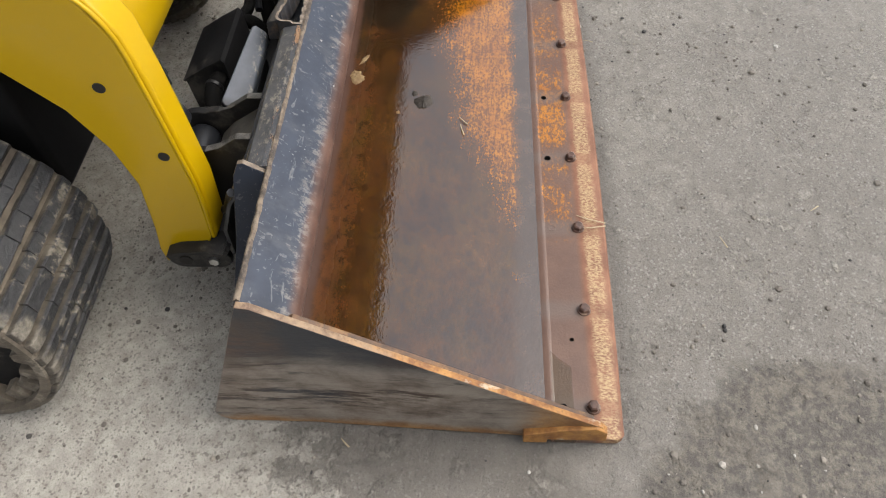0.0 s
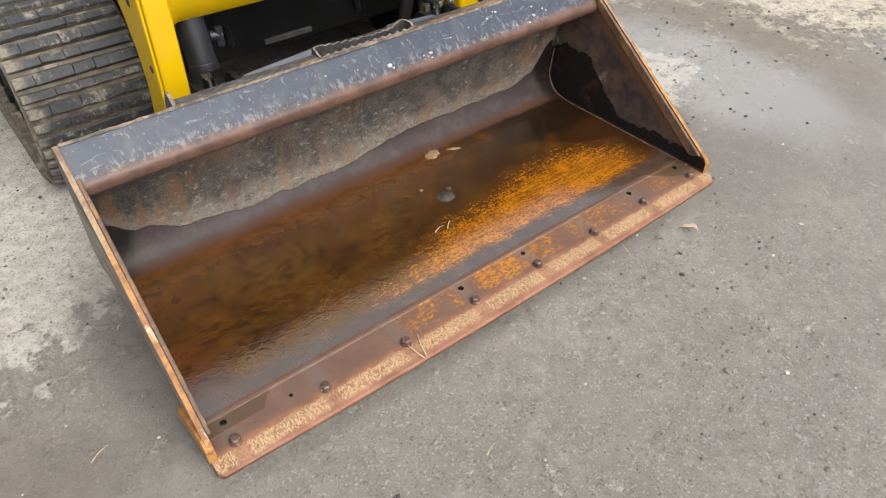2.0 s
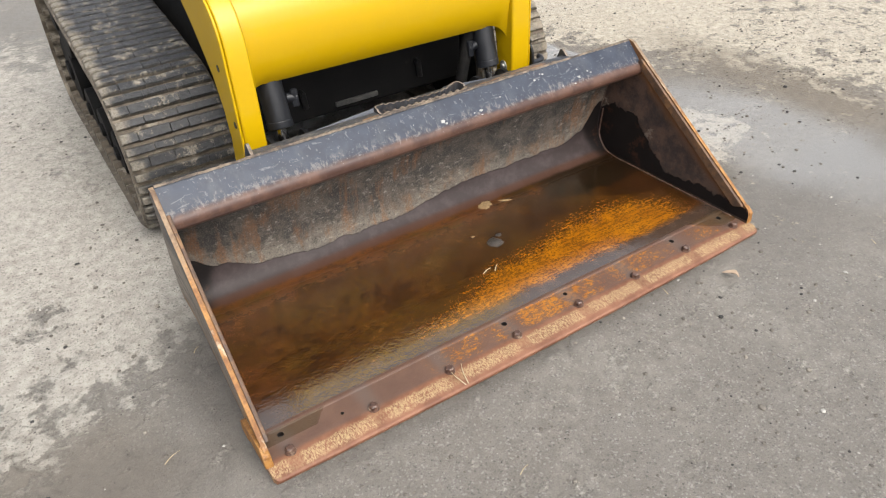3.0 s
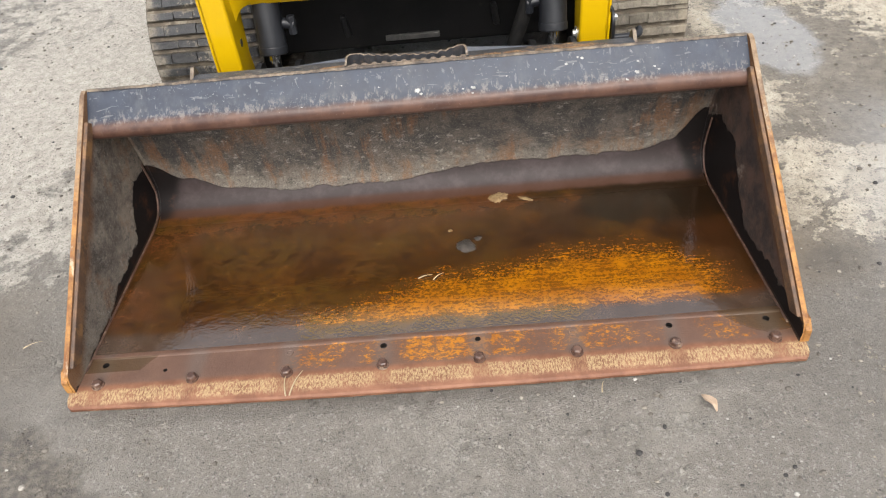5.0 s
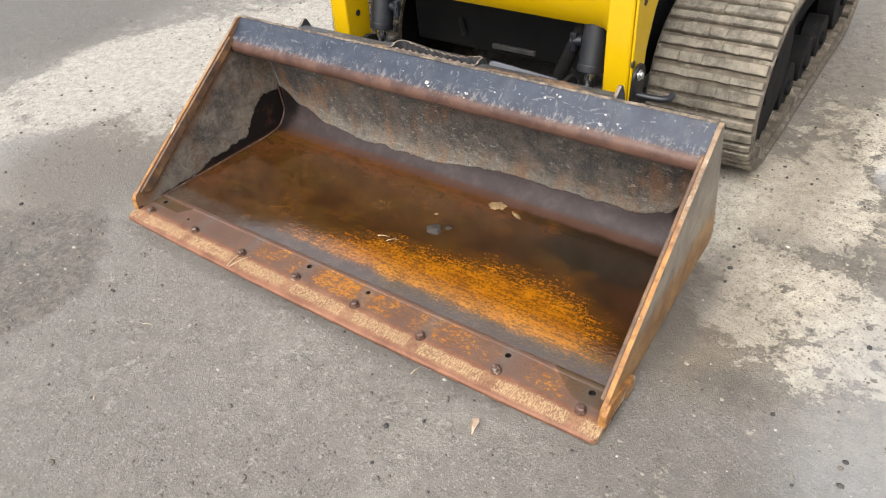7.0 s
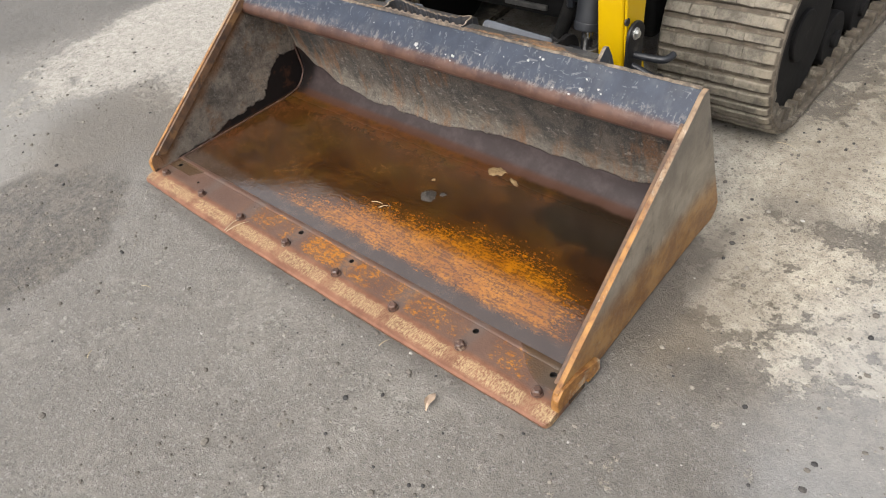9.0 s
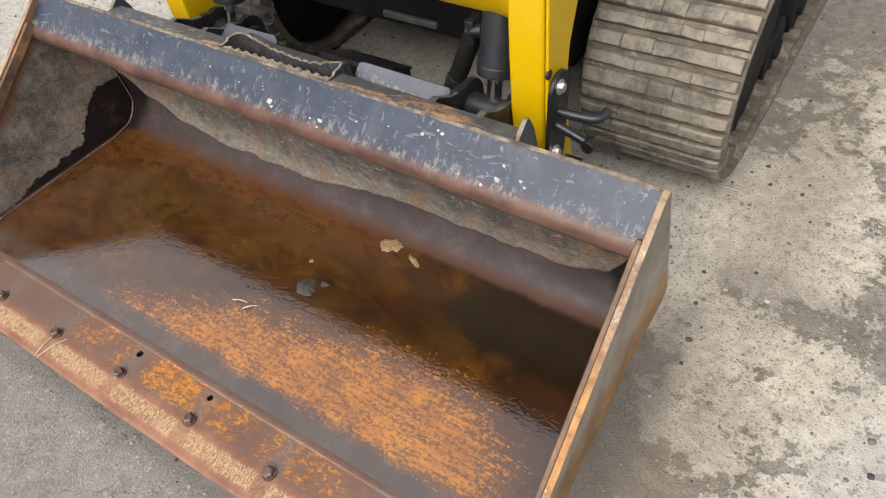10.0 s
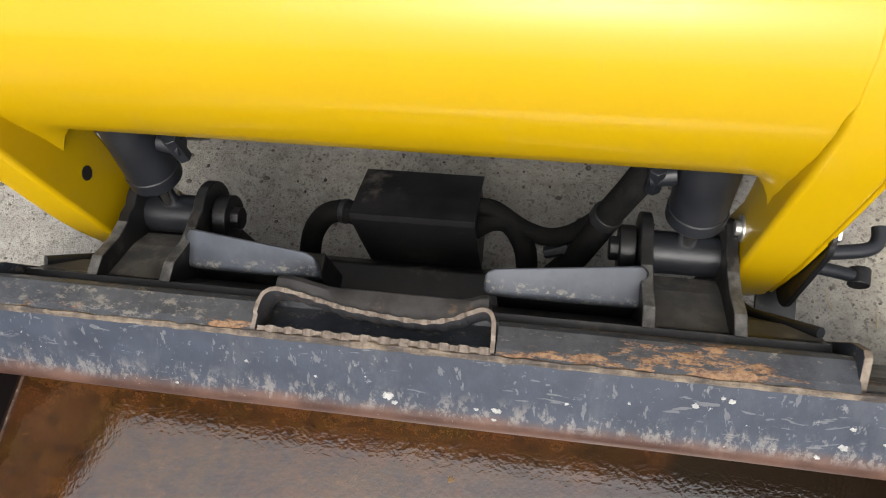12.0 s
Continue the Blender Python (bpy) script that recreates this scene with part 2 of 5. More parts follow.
def interior_material():
    """The inside of the bucket: wet rust on the floor, dried mud above a tide line on the walls."""
    k = Mat("bucket_inside")
    # half width, less the spread of the end plates towards the front
    ax = k.math("SUBTRACT", k.math("ABSOLUTE", k.x), k.line(k.y, 0.05, 0.72, 0.032, 0.0))
    fine, mid = k.noise(190, 4, 0.75), k.noise(14, 8, 0.68)
    near_end = k.step(ax, 0.78, 0.935)
    right = k.step(k.x, -0.1, 0.1)
    plate = k.step(ax, 0.938, 0.942)
    # tide line: low in the middle of the back wall, climbing into both corners
    wave = k.mul(k.math("SUBTRACT", k.noise(3.4, 4, 0.55, (1, 0.2, 0.2), move=(0.7, 0, 0)), 0.5), 0.035)
    wall_h = k.add(0.074, wave, k.mul(k.step(k.x, -0.15, 0.20), 0.034), k.mul(k.step(k.x, -0.45, -0.68), 0.014), k.mul(k.step(k.x, -0.66, -0.84), 0.055), k.mul(k.step(k.x, -0.83, -0.94), 0.06), k.mul(k.step(k.x, 0.72, 0.85), 0.03), k.mul(k.step(k.x, 0.83, 0.93), 0.125))
    left_h = k.add(k.line(k.y, 0.15, 0.45, 0.028, 0.066), k.mul(k.step(k.y, 0.54, 0.76), 0.14))
    right_h = k.add(0.080, k.mul(k.step(k.y, 0.42, 0.68), 0.18), k.mul(k.step(k.y, 0.76, 0.87), -0.04))
    tide = k.add(k.blend(plate, wall_h, k.blend(right, left_h, right_h)), k.mul(k.math("SUBTRACT", mid, 0.5), k.blend(plate, 0.035, 0.11)))
    over = k.math("SUBTRACT", k.z, tide)
    dry = k.step(over, -0.002, 0.002)
    # dry wall: mud film, scrapes, rust runs
    scr = k.noise(60, 8, 0.78, (0.6, 1, 1))
    runs = k.noise(22, 5, 0.7, (1, 0.12, 0.12), move=(4, 2, 1))
    cloud = k.noise(4.5, 6, 0.68, move=(3, 3, 3))
    wall = k.mix(k.step(mid, 0.36, 0.64), (0.024, 0.022, 0.021), (0.085, 0.070, 0.056))
    film = k.add(k.mul(k.math("SUBTRACT", cloud, 0.5), 1.4), k.step(over, 0.14, 0.0), k.mul(k.math("SUBTRACT", scr, 0.5), 2.4))
    wall = k.mix(k.mul(k.step(film, 0.25, 1.10), 0.62), wall, (0.180, 0.156, 0.124))
    wall = k.mix(k.mul(k.step(k.add(scr, k.mul(k.math("SUBTRACT", cloud, 0.5), 0.3)), 0.58, 0.63), 0.75), wall, (0.26, 0.24, 0.21))
    wall = k.mix(k.mul(k.step(k.noise(70, 5, 0.8, move=(9, 1, 2)), 0.54, 0.64), 0.7), wall, (0.014, 0.013, 0.013))
    wall = k.mix(k.mul(k.step(fine, 0.53, 0.62), 0.55), wall, (0.020, 0.018, 0.017))
    wall = k.mix(k.mul(k.step(k.noise(160, 5, 0.8, move=(3, 1, 8)), 0.60, 0.66), 0.5), wall, (0.27, 0.245, 0.20))
    wall = k.mix(k.mul(k.step(runs, 0.56, 0.66), k.step(cloud, 0.62, 0.44), 0.55), wall, (0.018, 0.016, 0.016))
    rust = k.mul(k.step(k.add(runs, k.mul(k.noise(3.2, 5, 0.65, move=(1, 7, 3)), 1.2)), 1.11, 1.30), k.step(fine, 0.35, 0.55))
    wall = k.mix(k.mul(rust, 0.55), wall, (0.20, 0.085, 0.026))
    patch = k.mul(k.step(k.noise(6, 7, 0.72, move=(2, 4, 6)), 0.47, 0.60), k.step(over, 0.13, 0.02), k.step(k.x, -0.35, 0.05), k.step(fine, 0.30, 0.52))
    wall = k.mix(k.mul(patch, 0.62), wall, k.mix(mid, (0.10, 0.050, 0.022), (0.19, 0.092, 0.034)))
    # mud on the one end plate, dark rust on the other
    mud = k.mix(k.step(k.noise(7, 8, 0.72, move=(1, 3, 2)), 0.36, 0.62), (0.052, 0.041, 0.032), (0.205, 0.170, 0.134))
    mud = k.mix(k.mul(k.step(k.noise(45, 7, 0.8, move=(9, 1, 2)), 0.52, 0.60), 0.65), mud, (0.028, 0.024, 0.021))
    mud = k.mix(k.mul(k.step(k.noise(90, 5, 0.8, move=(2, 5, 2)), 0.56, 0.62), 0.6), mud, (0.28, 0.255, 0.22))
    mud = k.mix(k.mul(k.step(k.noise(10, 6, 0.7, move=(6, 5, 1)), 0.52, 0.66), 0.62), mud, (0.15, 0.072, 0.028))
    brown = k.mix(k.step(mid, 0.36, 0.62), (0.022, 0.014, 0.012), (0.072, 0.038, 0.026))
    brown = k.mix(k.mul(k.step(k.noise(16, 8, 0.75, (1, 0.6, 0.6), move=(2, 2, 6)), 0.58, 0.62), k.step(k.y, 0.40, 0.66), 0.8), brown, (0.20, 0.165, 0.13))
    gritty = k.noise(330, 3, 0.8)
    wall = k.mix(k.mul(k.step(gritty, 0.52, 0.66), 0.5), wall, (0.25, 0.225, 0.19))
    wall = k.mix(k.mul(k.step(gritty, 0.46, 0.34), 0.6), wall, (0.014, 0.012, 0.011))
    mud = k.mix(k.mul(k.step(gritty, 0.53, 0.66), 0.55), mud, (0.31, 0.285, 0.25))
    mud = k.mix(k.mul(k.step(gritty, 0.46, 0.34), 0.6), mud, (0.022, 0.018, 0.016))
    wall = k.mix(k.mul(plate, 0.9), wall, k.mix(right, mud, brown))
    rim = k.mul(k.step(k.add(k.math("SUBTRACT", k.mul(k.y, 0.69), k.z), k.mul(k.math("SUBTRACT", mid, 0.5), 0.10)), 0.05, -0.01), plate)
    wall = k.mix(k.mul(rim, 0.75), wall, (0.16, 0.068, 0.02))
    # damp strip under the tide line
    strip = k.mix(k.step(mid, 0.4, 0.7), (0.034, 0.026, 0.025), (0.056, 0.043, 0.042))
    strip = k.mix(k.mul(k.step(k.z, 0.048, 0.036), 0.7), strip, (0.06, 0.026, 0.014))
    # the strip turns near black towards the ends and up the end plates
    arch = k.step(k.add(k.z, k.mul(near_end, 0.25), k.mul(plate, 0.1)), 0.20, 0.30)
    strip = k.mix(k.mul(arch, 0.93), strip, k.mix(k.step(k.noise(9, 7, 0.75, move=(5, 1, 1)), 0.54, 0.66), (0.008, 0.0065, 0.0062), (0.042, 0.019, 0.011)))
    # floor
    deep = k.mix(k.step(k.noise(5, 8, 0.68), 0.36, 0.66), (0.014, 0.0047, 0.0010), (0.050, 0.0172, 0.0026))
    deep = k.mix(k.mul(k.step(k.noise(2.4, 6, 0.65, move=(2, 2, 2)), 0.48, 0.64), 0.7), deep, (0.052, 0.029, 0.0042))
    deep = k.mix(k.mul(k.step(fine, 0.50, 0.62), 0.48), deep, (0.092, 0.036, 0.006))
    olive = k.mul(k.step(k.x, 0.35, -0.25), k.step(k.noise(6, 7, 0.7, (0.7, 1, 1), move=(5, 3, 2)), 0.40, 0.62))
    deep = k.mix(k.mul(olive, k.line(k.noise(44, 6, 0.75, move=(1, 9, 4)), 0.35, 0.65, 0.15, 0.75)), deep, (0.092, 0.047, 0.008))
    deep = k.mix(k.mul(k.step(k.noise(60, 5, 0.75, move=(3, 8, 1)), 0.55, 0.63), 0.65), deep, (0.012, 0.0048, 0.0018))
    deep = k.mix(k.mul(k.step(k.noise(22, 8, 0.75, (0.7, 1, 1), move=(6, 1, 1)), 0.50, 0.62), 0.55), deep, (0.018, 0.0075, 0.0018))
    deep = k.mix(k.mul(k.step(k.noise(11, 7, 0.72, (0.6, 1, 1), move=(1, 6, 4)), 0.54, 0.66), 0.5), deep, (0.090, 0.034, 0.004))
    red = k.mul(k.most(k.step(k.y, 0.55, 0.72), k.step(k.x, 0.72, 0.92), k.step(k.x, -0.74, -0.92)), k.step(k.noise(8, 7, 0.7, (0.5, 1, 1)), 0.40, 0.58))
    deep = k.mix(k.mul(red, 0.75), deep, (0.090, 0.030, 0.009))
    deep = k.mix(k.mul(k.step(k.noise(34, 6, 0.72, (0.8, 1, 1), move=(7, 7, 1)), 0.50, 0.60), 0.60), deep, (0.011, 0.0042, 0.0014))
    deep = k.mix(k.mul(k.step(k.noise(52, 6, 0.74, (0.8, 1, 1), move=(3, 2, 9)), 0.48, 0.66), 0.45), deep, (0.098, 0.037, 0.007))
    pock = k.noise(240, 3, 0.8, (0.8, 1, 1), move=(2, 3, 5))
    deep = k.mix(k.mul(k.step(pock, 0.53, 0.65), 0.42), deep, (0.088, 0.034, 0.007))
    deep = k.mix(k.mul(k.step(pock, 0.45, 0.35), 0.5), deep, (0.009, 0.0036, 0.0012))
    grey = k.mix(k.step(mid, 0.32, 0.68), (0.042, 0.027, 0.018), (0.068, 0.047, 0.035))
    front = k.step(k.add(k.y, k.mul(k.math("SUBTRACT", k.noise(6, 6, 0.65), 0.5), 0.08)), 0.245, 0.200)
    floor = k.mix(k.mul(front, 0.8), deep, grey)
    sdx, sdy = k.math("DIVIDE", k.math("SUBTRACT", k.x, 0.76), 0.27), k.math("DIVIDE", k.math("SUBTRACT", k.y, 0.665), 0.12)
    stain = k.step(k.add(k.mul(sdx, sdx), k.mul(sdy, sdy), k.mul(k.math("SUBTRACT", k.noise(6, 7, 0.7, move=(4, 2, 0)), 0.5), 2.6)), 1.45, 0.55)
    floor = k.mix(k.mul(stain, 0.88), floor, k.mix(mid, (0.0045, 0.0038, 0.0020), (0.013, 0.0095, 0.004)))
    murk = k.mul(k.step(k.x, 0.05, 0.40), k.step(k.y, 0.30, 0.45), k.step(k.noise(4, 7, 0.7, move=(7, 3, 1)), 0.36, 0.56))
    floor = k.mix(k.mul(murk, 0.55), floor, (0.014, 0.0062, 0.0024))
    # bright orange rust, streaked where it is drier
    back_line = k.add(k.mul(k.step(k.x, -0.55, 0.15), 0.20), k.mul(k.step(k.x, 0.15, 0.50), 0.07), k.mul(k.step(k.x, 0.62, 0.90), -0.10), 0.225)
    zone = k.mul(k.step(k.add(back_line, k.mul(k.y, -1.0), k.mul(k.math("SUBTRACT", mid, 0.5), 0.14)), -0.05, 0.14), k.step(k.add(k.y, k.mul(k.math("SUBTRACT", mid, 0.5), 0.06)), 0.190, 0.240), k.step(k.x, -0.95, -0.1), k.step(k.x, 0.98, 0.74))
    pits = k.noise(120, 6, 0.75, (0.7, 1, 1))
    streak = k.noise(75, 6, 0.75, (0.13, 1, 1))
    pit = k.add(k.mul(pits, 0.54), k.mul(streak, 0.36), k.mul(k.noise(26, 6, 0.7, (0.5, 1, 1), move=(8, 2, 2)), 0.10))
    orange = k.mul(k.step(zone, 0.0, 0.2), k.step(k.add(pit, k.mul(k.math("SUBTRACT", zone, 1.0), 0.12)), 0.448, 0.535))
    floor = k.mix(k.mul(zone, 0.66), floor, (0.15, 0.052, 0.002))
    floor = k.mix(k.mul(orange, 0.95), floor, k.mix(k.step(mid, 0.3, 0.7), (0.24, 0.074, 0.0008), (0.37, 0.135, 0.0015)))
    up = k.step(k.add(k.z, k.mul(k.math("SUBTRACT", mid, 0.5), 0.006)), 0.0275, 0.040)
    heel = k.step(k.add(k.y, k.mul(k.math("SUBTRACT", mid, 0.5), 0.03)), 0.640, 0.765)
    up = k.most(k.mul(up, plate), k.mul(heel, k.step(ax, 0.943, 0.938)))
    bend = k.blend(plate, k.step(k.add(k.y, k.mul(k.math("SUBTRACT", mid, 0.5), 0.03)), 0.742, 0.760), k.step(k.add(k.z, k.mul(k.math("SUBTRACT", mid, 0.5), 0.008)), 0.029, 0.036))
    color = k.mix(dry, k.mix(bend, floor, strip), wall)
    wetness = k.math("SUBTRACT", 1.0, dry)
    rough = k.blend(dry, k.blend(up, 0.40, 0.50), 0.78)
    n = k.bump(k.add(k.mul(pit, 0.6), k.mul(fine, 0.4)), 0.30, 0.003)
    n = k.bump(k.mul(k.add(scr, k.mul(mid, 0.6), k.mul(gritty, 0.4)), dry), 0.75, 0.006, n)
    ripple = k.bump(k.add(k.mul(k.noise(7, 2, 0.5), 1.3), k.mul(k.noise(42, 2, 0.5), 0.75), k.mul(k.noise(130, 2, 0.5), 0.72)), 0.15, 0.004)
    return k.done(color, rough, 0.0, n, coat=k.mul(wetness, k.blend(up, 1.0, k.blend(arch, 0.06, 0.06))), coat_rough=k.blend(up, 0.015, 0.42), coat_normal=ripple, coat_ior=2.12, spec=k.blend(dry, k.blend(up, 0.10, 0.05), 0.4))


def edge_material():
    """Bolt-on cutting edge: pinkish rusted steel, pale worn band along the front."""
    k = Mat("cutting_edge_steel")
    fine, mid = k.noise(140, 4, 0.75), k.noise(16, 6, 0.65)
    base = k.mix(k.step(mid, 0.32, 0.68), (0.125, 0.047, 0.022), (0.200, 0.088, 0.046))
    base = k.mix(k.mul(k.step(k.y, 0.040, 0.060), 0.8), base, k.mix(mid, (0.070, 0.042, 0.032), (0.110, 0.070, 0.052)))
    pit = k.noise(110, 6, 0.75, (0.6, 1, 1), warp=0.01)
    # orange rust, thick in the middle and fading to both sides
    heavy = k.mul(k.step(k.x, -0.095, -0.060), k.step(k.x, 0.36, 0.10), 0.85)
    light = k.mul(k.step(k.noise(3.5, 6, 0.65, (1, 0.3, 1)), 0.42, 0.60), k.step(k.x, -0.60, -0.2), 0.48)
    zone = k.mul(k.most(heavy, light), k.step(k.y, 0.050, 0.070), k.step(k.y, 0.146, 0.138))
    rusty = k.mul(k.step(zone, 0.0, 0.3), k.step(k.add(pit, k.mul(zone, 0.09)), 0.53, 0.63))
    base = k.mix(k.mul(zone, 0.35), base, (0.16, 0.058, 0.012))
    base = k.mix(rusty, base, k.mix(k.step(mid, 0.35, 0.65), (0.27, 0.090, 0.003), (0.41, 0.160, 0.008)))
    # grey smear between each bolt and its hole
    cell = k.math("FRACT", k.math("DIVIDE", k.add(k.x, 0.924 + 0.132), 0.264))
    off = k.math("ABSOLUTE", k.math("SUBTRACT", cell, 0.5))
    smear = k.mul(k.step(k.add(off, k.mul(k.math("SUBTRACT", mid, 0.5), 0.16)), 0.15, 0.03), k.step(k.y, 0.035, 0.06))
    base = k.mix(k.mul(smear, 0.7), base, (0.105, 0.076, 0.062))
    # worn front band, hatched across, missing beside the bolts
    wob = k.add(k.y, k.mul(k.math("SUBTRACT", k.noise(30, 6, 0.75), 0.5), 0.03))
    worn = k.mul(k.step(wob, 0.040, 0.028), k.step(wob, -0.016, 0.0), k.step(k.noise(4, 3, 0.6, (1, 0.2, 0.2)), 0.28, 0.40))
    worn = k.mul(worn, k.step(k.noise(190, 5, 0.75, (1.4, 0.5, 1)), 0.42, 0.58), k.blend(k.step(off, 0.10, 0.06), 1.0, 0.35))
    base = k.mix(k.mul(worn, 0.85), base, (0.36, 0.262, 0.135))
    damp = k.most(k.mul(k.step(k.add(k.x, k.mul(k.y, -1.0), k.mul(k.math("SUBTRACT", mid, 0.5), 0.04)), -0.910, -0.930), k.step(k.y, 0.092, 0.098), k.step(k.y, 0.146, 0.140)),
                  k.mul(k.step(k.add(k.x, k.mul(k.y, 1.1), k.mul(k.math("SUBTRACT", mid, 0.5), 0.06)), 0.955, 0.985), k.step(k.add(k.y, k.mul(k.math("SUBTRACT", mid, 0.5), 0.04)), 0.070, 0.090)))
    base = k.mix(k.mul(damp, 0.6), base, (0.045, 0.030, 0.011))
    rough = k.blend(damp, k.blend(k.step(k.y, 0.045, 0.07), 0.62, 0.34), 0.08)
    return k.done(base, rough, 0.0, k.bump(k.add(fine, pit), 0.35, 0.003), spec=0.5)


def lip_material():
    """Worn blue-black paint with scratches, white spatter and a rusted lower edge."""
    k = Mat("worn_blue_black_paint")
    fine, mid = k.noise(120, 4, 0.7), k.noise(13, 6, 0.65)
    base = k.mix(k.step(mid, 0.3, 0.7), (0.015, 0.0205, 0.034), (0.027, 0.035, 0.053))
    scuff = k.mul(k.step(k.noise(110, 8, 0.8, (1.0, 0.6, 0.6), warp=0.04), 0.60, 0.66), k.step(k.noise(6, 6, 0.7), 0.46, 0.64))
    base = k.mix(k.mul(scuff, 0.22), base, (0.20, 0.205, 0.205))
    for stretch, move in (((1.3, 0.45, 0.45), (0, 0, 0)), ((1.0, 0.8, 0.4), (4, 1, 2)), ((0.22, 1.3, 1.3), (2, 6, 3))):
        scratch = k.step(k.noise(70, 3, 0.6, stretch, move, warp=0.12), 0.645, 0.672)
        base = k.mix(k.mul(scratch, 0.30), base, (0.22, 0.22, 0.215))
    smear = k.step(k.noise(9, 6, 0.7, (1, 0.5, 0.5), move=(7, 7, 1)), 0.50, 0.68)
    base = k.mix(k.mul(smear, 0.13), base, (0.17, 0.165, 0.155))
    low = k.step(k.add(k.y, k.mul(k.math("SUBTRACT", k.noise(9, 5, 0.7), 0.5), 0.026)), 0.670, 0.654)
    base = k.mix(k.mul(low, 0.8), base, k.mix(k.step(mid, 0.35, 0.65), (0.055, 0.022, 0.011), (0.110, 0.051, 0.028)))
    pale = k.mul(k.step(k.y, 0.694, 0.668), k.step(k.y, 0.650, 0.664), k.step(k.noise(60, 7, 0.78, (0.9, 0.5, 0.5)), 0.50, 0.6))
    base = k.mix(k.mul(pale, 0.48), base, (0.22, 0.20, 0.175))
    dots = k.mul(k.step(k.noise(150, 3, 0.7, move=(2, 7, 1)), 0.675, 0.715), k.step(k.noise(7, 4, 0.65, move=(5, 5, 5)), 0.47, 0.62))
    base = k.mix(k.mul(dots, 0.8), base, (0.40, 0.40, 0.38))
    return k.done(base, k.line(mid, 0.3, 0.7, 0.36, 0.52), 0.0, k.bump(k.add(fine, k.mul(mid, 2)), 0.12, 0.004), spec=0.38)


def side_outer_material():
    k = Mat("scraped_side_plate")
    mid, big, fine = k.noise(14, 8, 0.7), k.noise(4, 6, 0.65), k.noise(110, 4, 0.75)
    left = k.step(k.x, 0.1, -0.1)
    # scraped plate: blue-black paint above, pale streaks of bare metal and clay below
    base = k.mix(k.step(big, 0.42, 0.60), (0.017, 0.020, 0.027), (0.050, 0.031, 0.022))
    scr = k.noise(20, 8, 0.75, (1, 0.11, 1), warp=0.10)
    wide = k.noise(7, 6, 0.7, (1, 0.16, 1), move=(2, 5, 1), warp=0.1)
    level = k.add(k.z, k.mul(k.y, -0.10), k.mul(k.math("SUBTRACT", big, 0.5), 0.25))
    pale = k.mul(k.step(k.add(scr, k.mul(k.math("SUBTRACT", wide, 0.5), 0.9)), 0.39, 0.50), k.step(level, 0.33, 0.21))
    base = k.mix(k.mul(pale, 0.85), base, k.mix(k.step(k.add(k.mul(mid, 0.5), k.mul(scr, 0.5)), 0.36, 0.62), (0.108, 0.080, 0.060), (0.262, 0.226, 0.184)))
    base = k.mix(k.mul(k.step(k.noise(9, 8, 0.75, (1, 0.18, 1), move=(0, 3, 2)), 0.56, 0.64), 0.60), base, (0.085, 0.040, 0.022))
    base = k.mix(k.mul(k.step(k.noise(26, 6, 0.75, (1, 0.10, 1), move=(0, 1, 7)), 0.60, 0.68), 0.6), base, (0.030, 0.024, 0.022))
    # the cleaner plate: grey mill scale
    grey = k.mix(k.step(mid, 0.3, 0.7), (0.165, 0.136, 0.104), (0.285, 0.242, 0.186))
    grey = k.mix(k.mul(k.step(k.noise(20, 7, 0.75, (1, 0.5, 0.2)), 0.53, 0.66), 0.7), grey, (0.05, 0.041, 0.036))
    grey = k.mix(k.mul(k.step(k.add(k.z, k.mul(k.math("SUBTRACT", k.noise(12, 6, 0.7, (1, 1, 0.3)), 0.5), 0.3)), 0.30, 0.48), 0.45), grey, (0.05, 0.045, 0.043))
    base = k.mix(left, grey, base)
    low = k.math("SUBTRACT", 1.0, k.step(k.add(k.z, k.mul(k.math("SUBTRACT", k.noise(7, 6, 0.7), 0.5), 0.10)), k.blend(left, 0.12, 0.005), k.blend(left, 0.23, 0.05)))
    front = k.step(k.add(k.y, k.mul(k.math("SUBTRACT", big, 0.5), 0.25)), 0.26, 0.14)
    rust = k.most(k.mul(low, 0.85), k.mul(front, 0.8))
    base = k.mix(k.mul(rust, k.step(fine, 0.30, 0.45)), base, k.mix(k.step(mid, 0.35, 0.65), (0.165, 0.068, 0.015), (0.33, 0.165, 0.04)))
    return k.done(base, 0.5, 0.0, k.bump(k.add(scr, fine), 0.25, 0.004))


def rim_material():
    """Cut edge of the side plates: cream scrapes on brown above, bright orange rust low at the front."""
    k = Mat("orange_rust_rim")
    mid, fine, dash = k.noise(22, 7, 0.72), k.noise(120, 4, 0.75), k.noise(26, 6, 0.75, (1, 0.5, 0.5), move=(1, 4, 2))
    base = k.mix(k.step(mid, 0.34, 0.66), (0.15, 0.055, 0.012), (0.34, 0.165, 0.04))
    top = k.mix(k.step(mid, 0.38, 0.62), (0.10, 0.058, 0.035), (0.24, 0.165, 0.10))
    base = k.mix(k.step(k.add(k.y, k.mul(k.math("SUBTRACT", dash, 0.5), 0.5)), 0.35, 0.60), base, top)
    base = k.mix(k.mul(k.step(dash, 0.56, 0.66), 0.75), base, (0.40, 0.345, 0.255))
    base = k.mix(k.mul(k.step(fine, 0.56, 0.66), 0.5), base, (0.07, 0.03, 0.012))
    return k.done(base, 0.62, 0.0, k.bump(k.add(fine, mid), 0.35, 0.004))


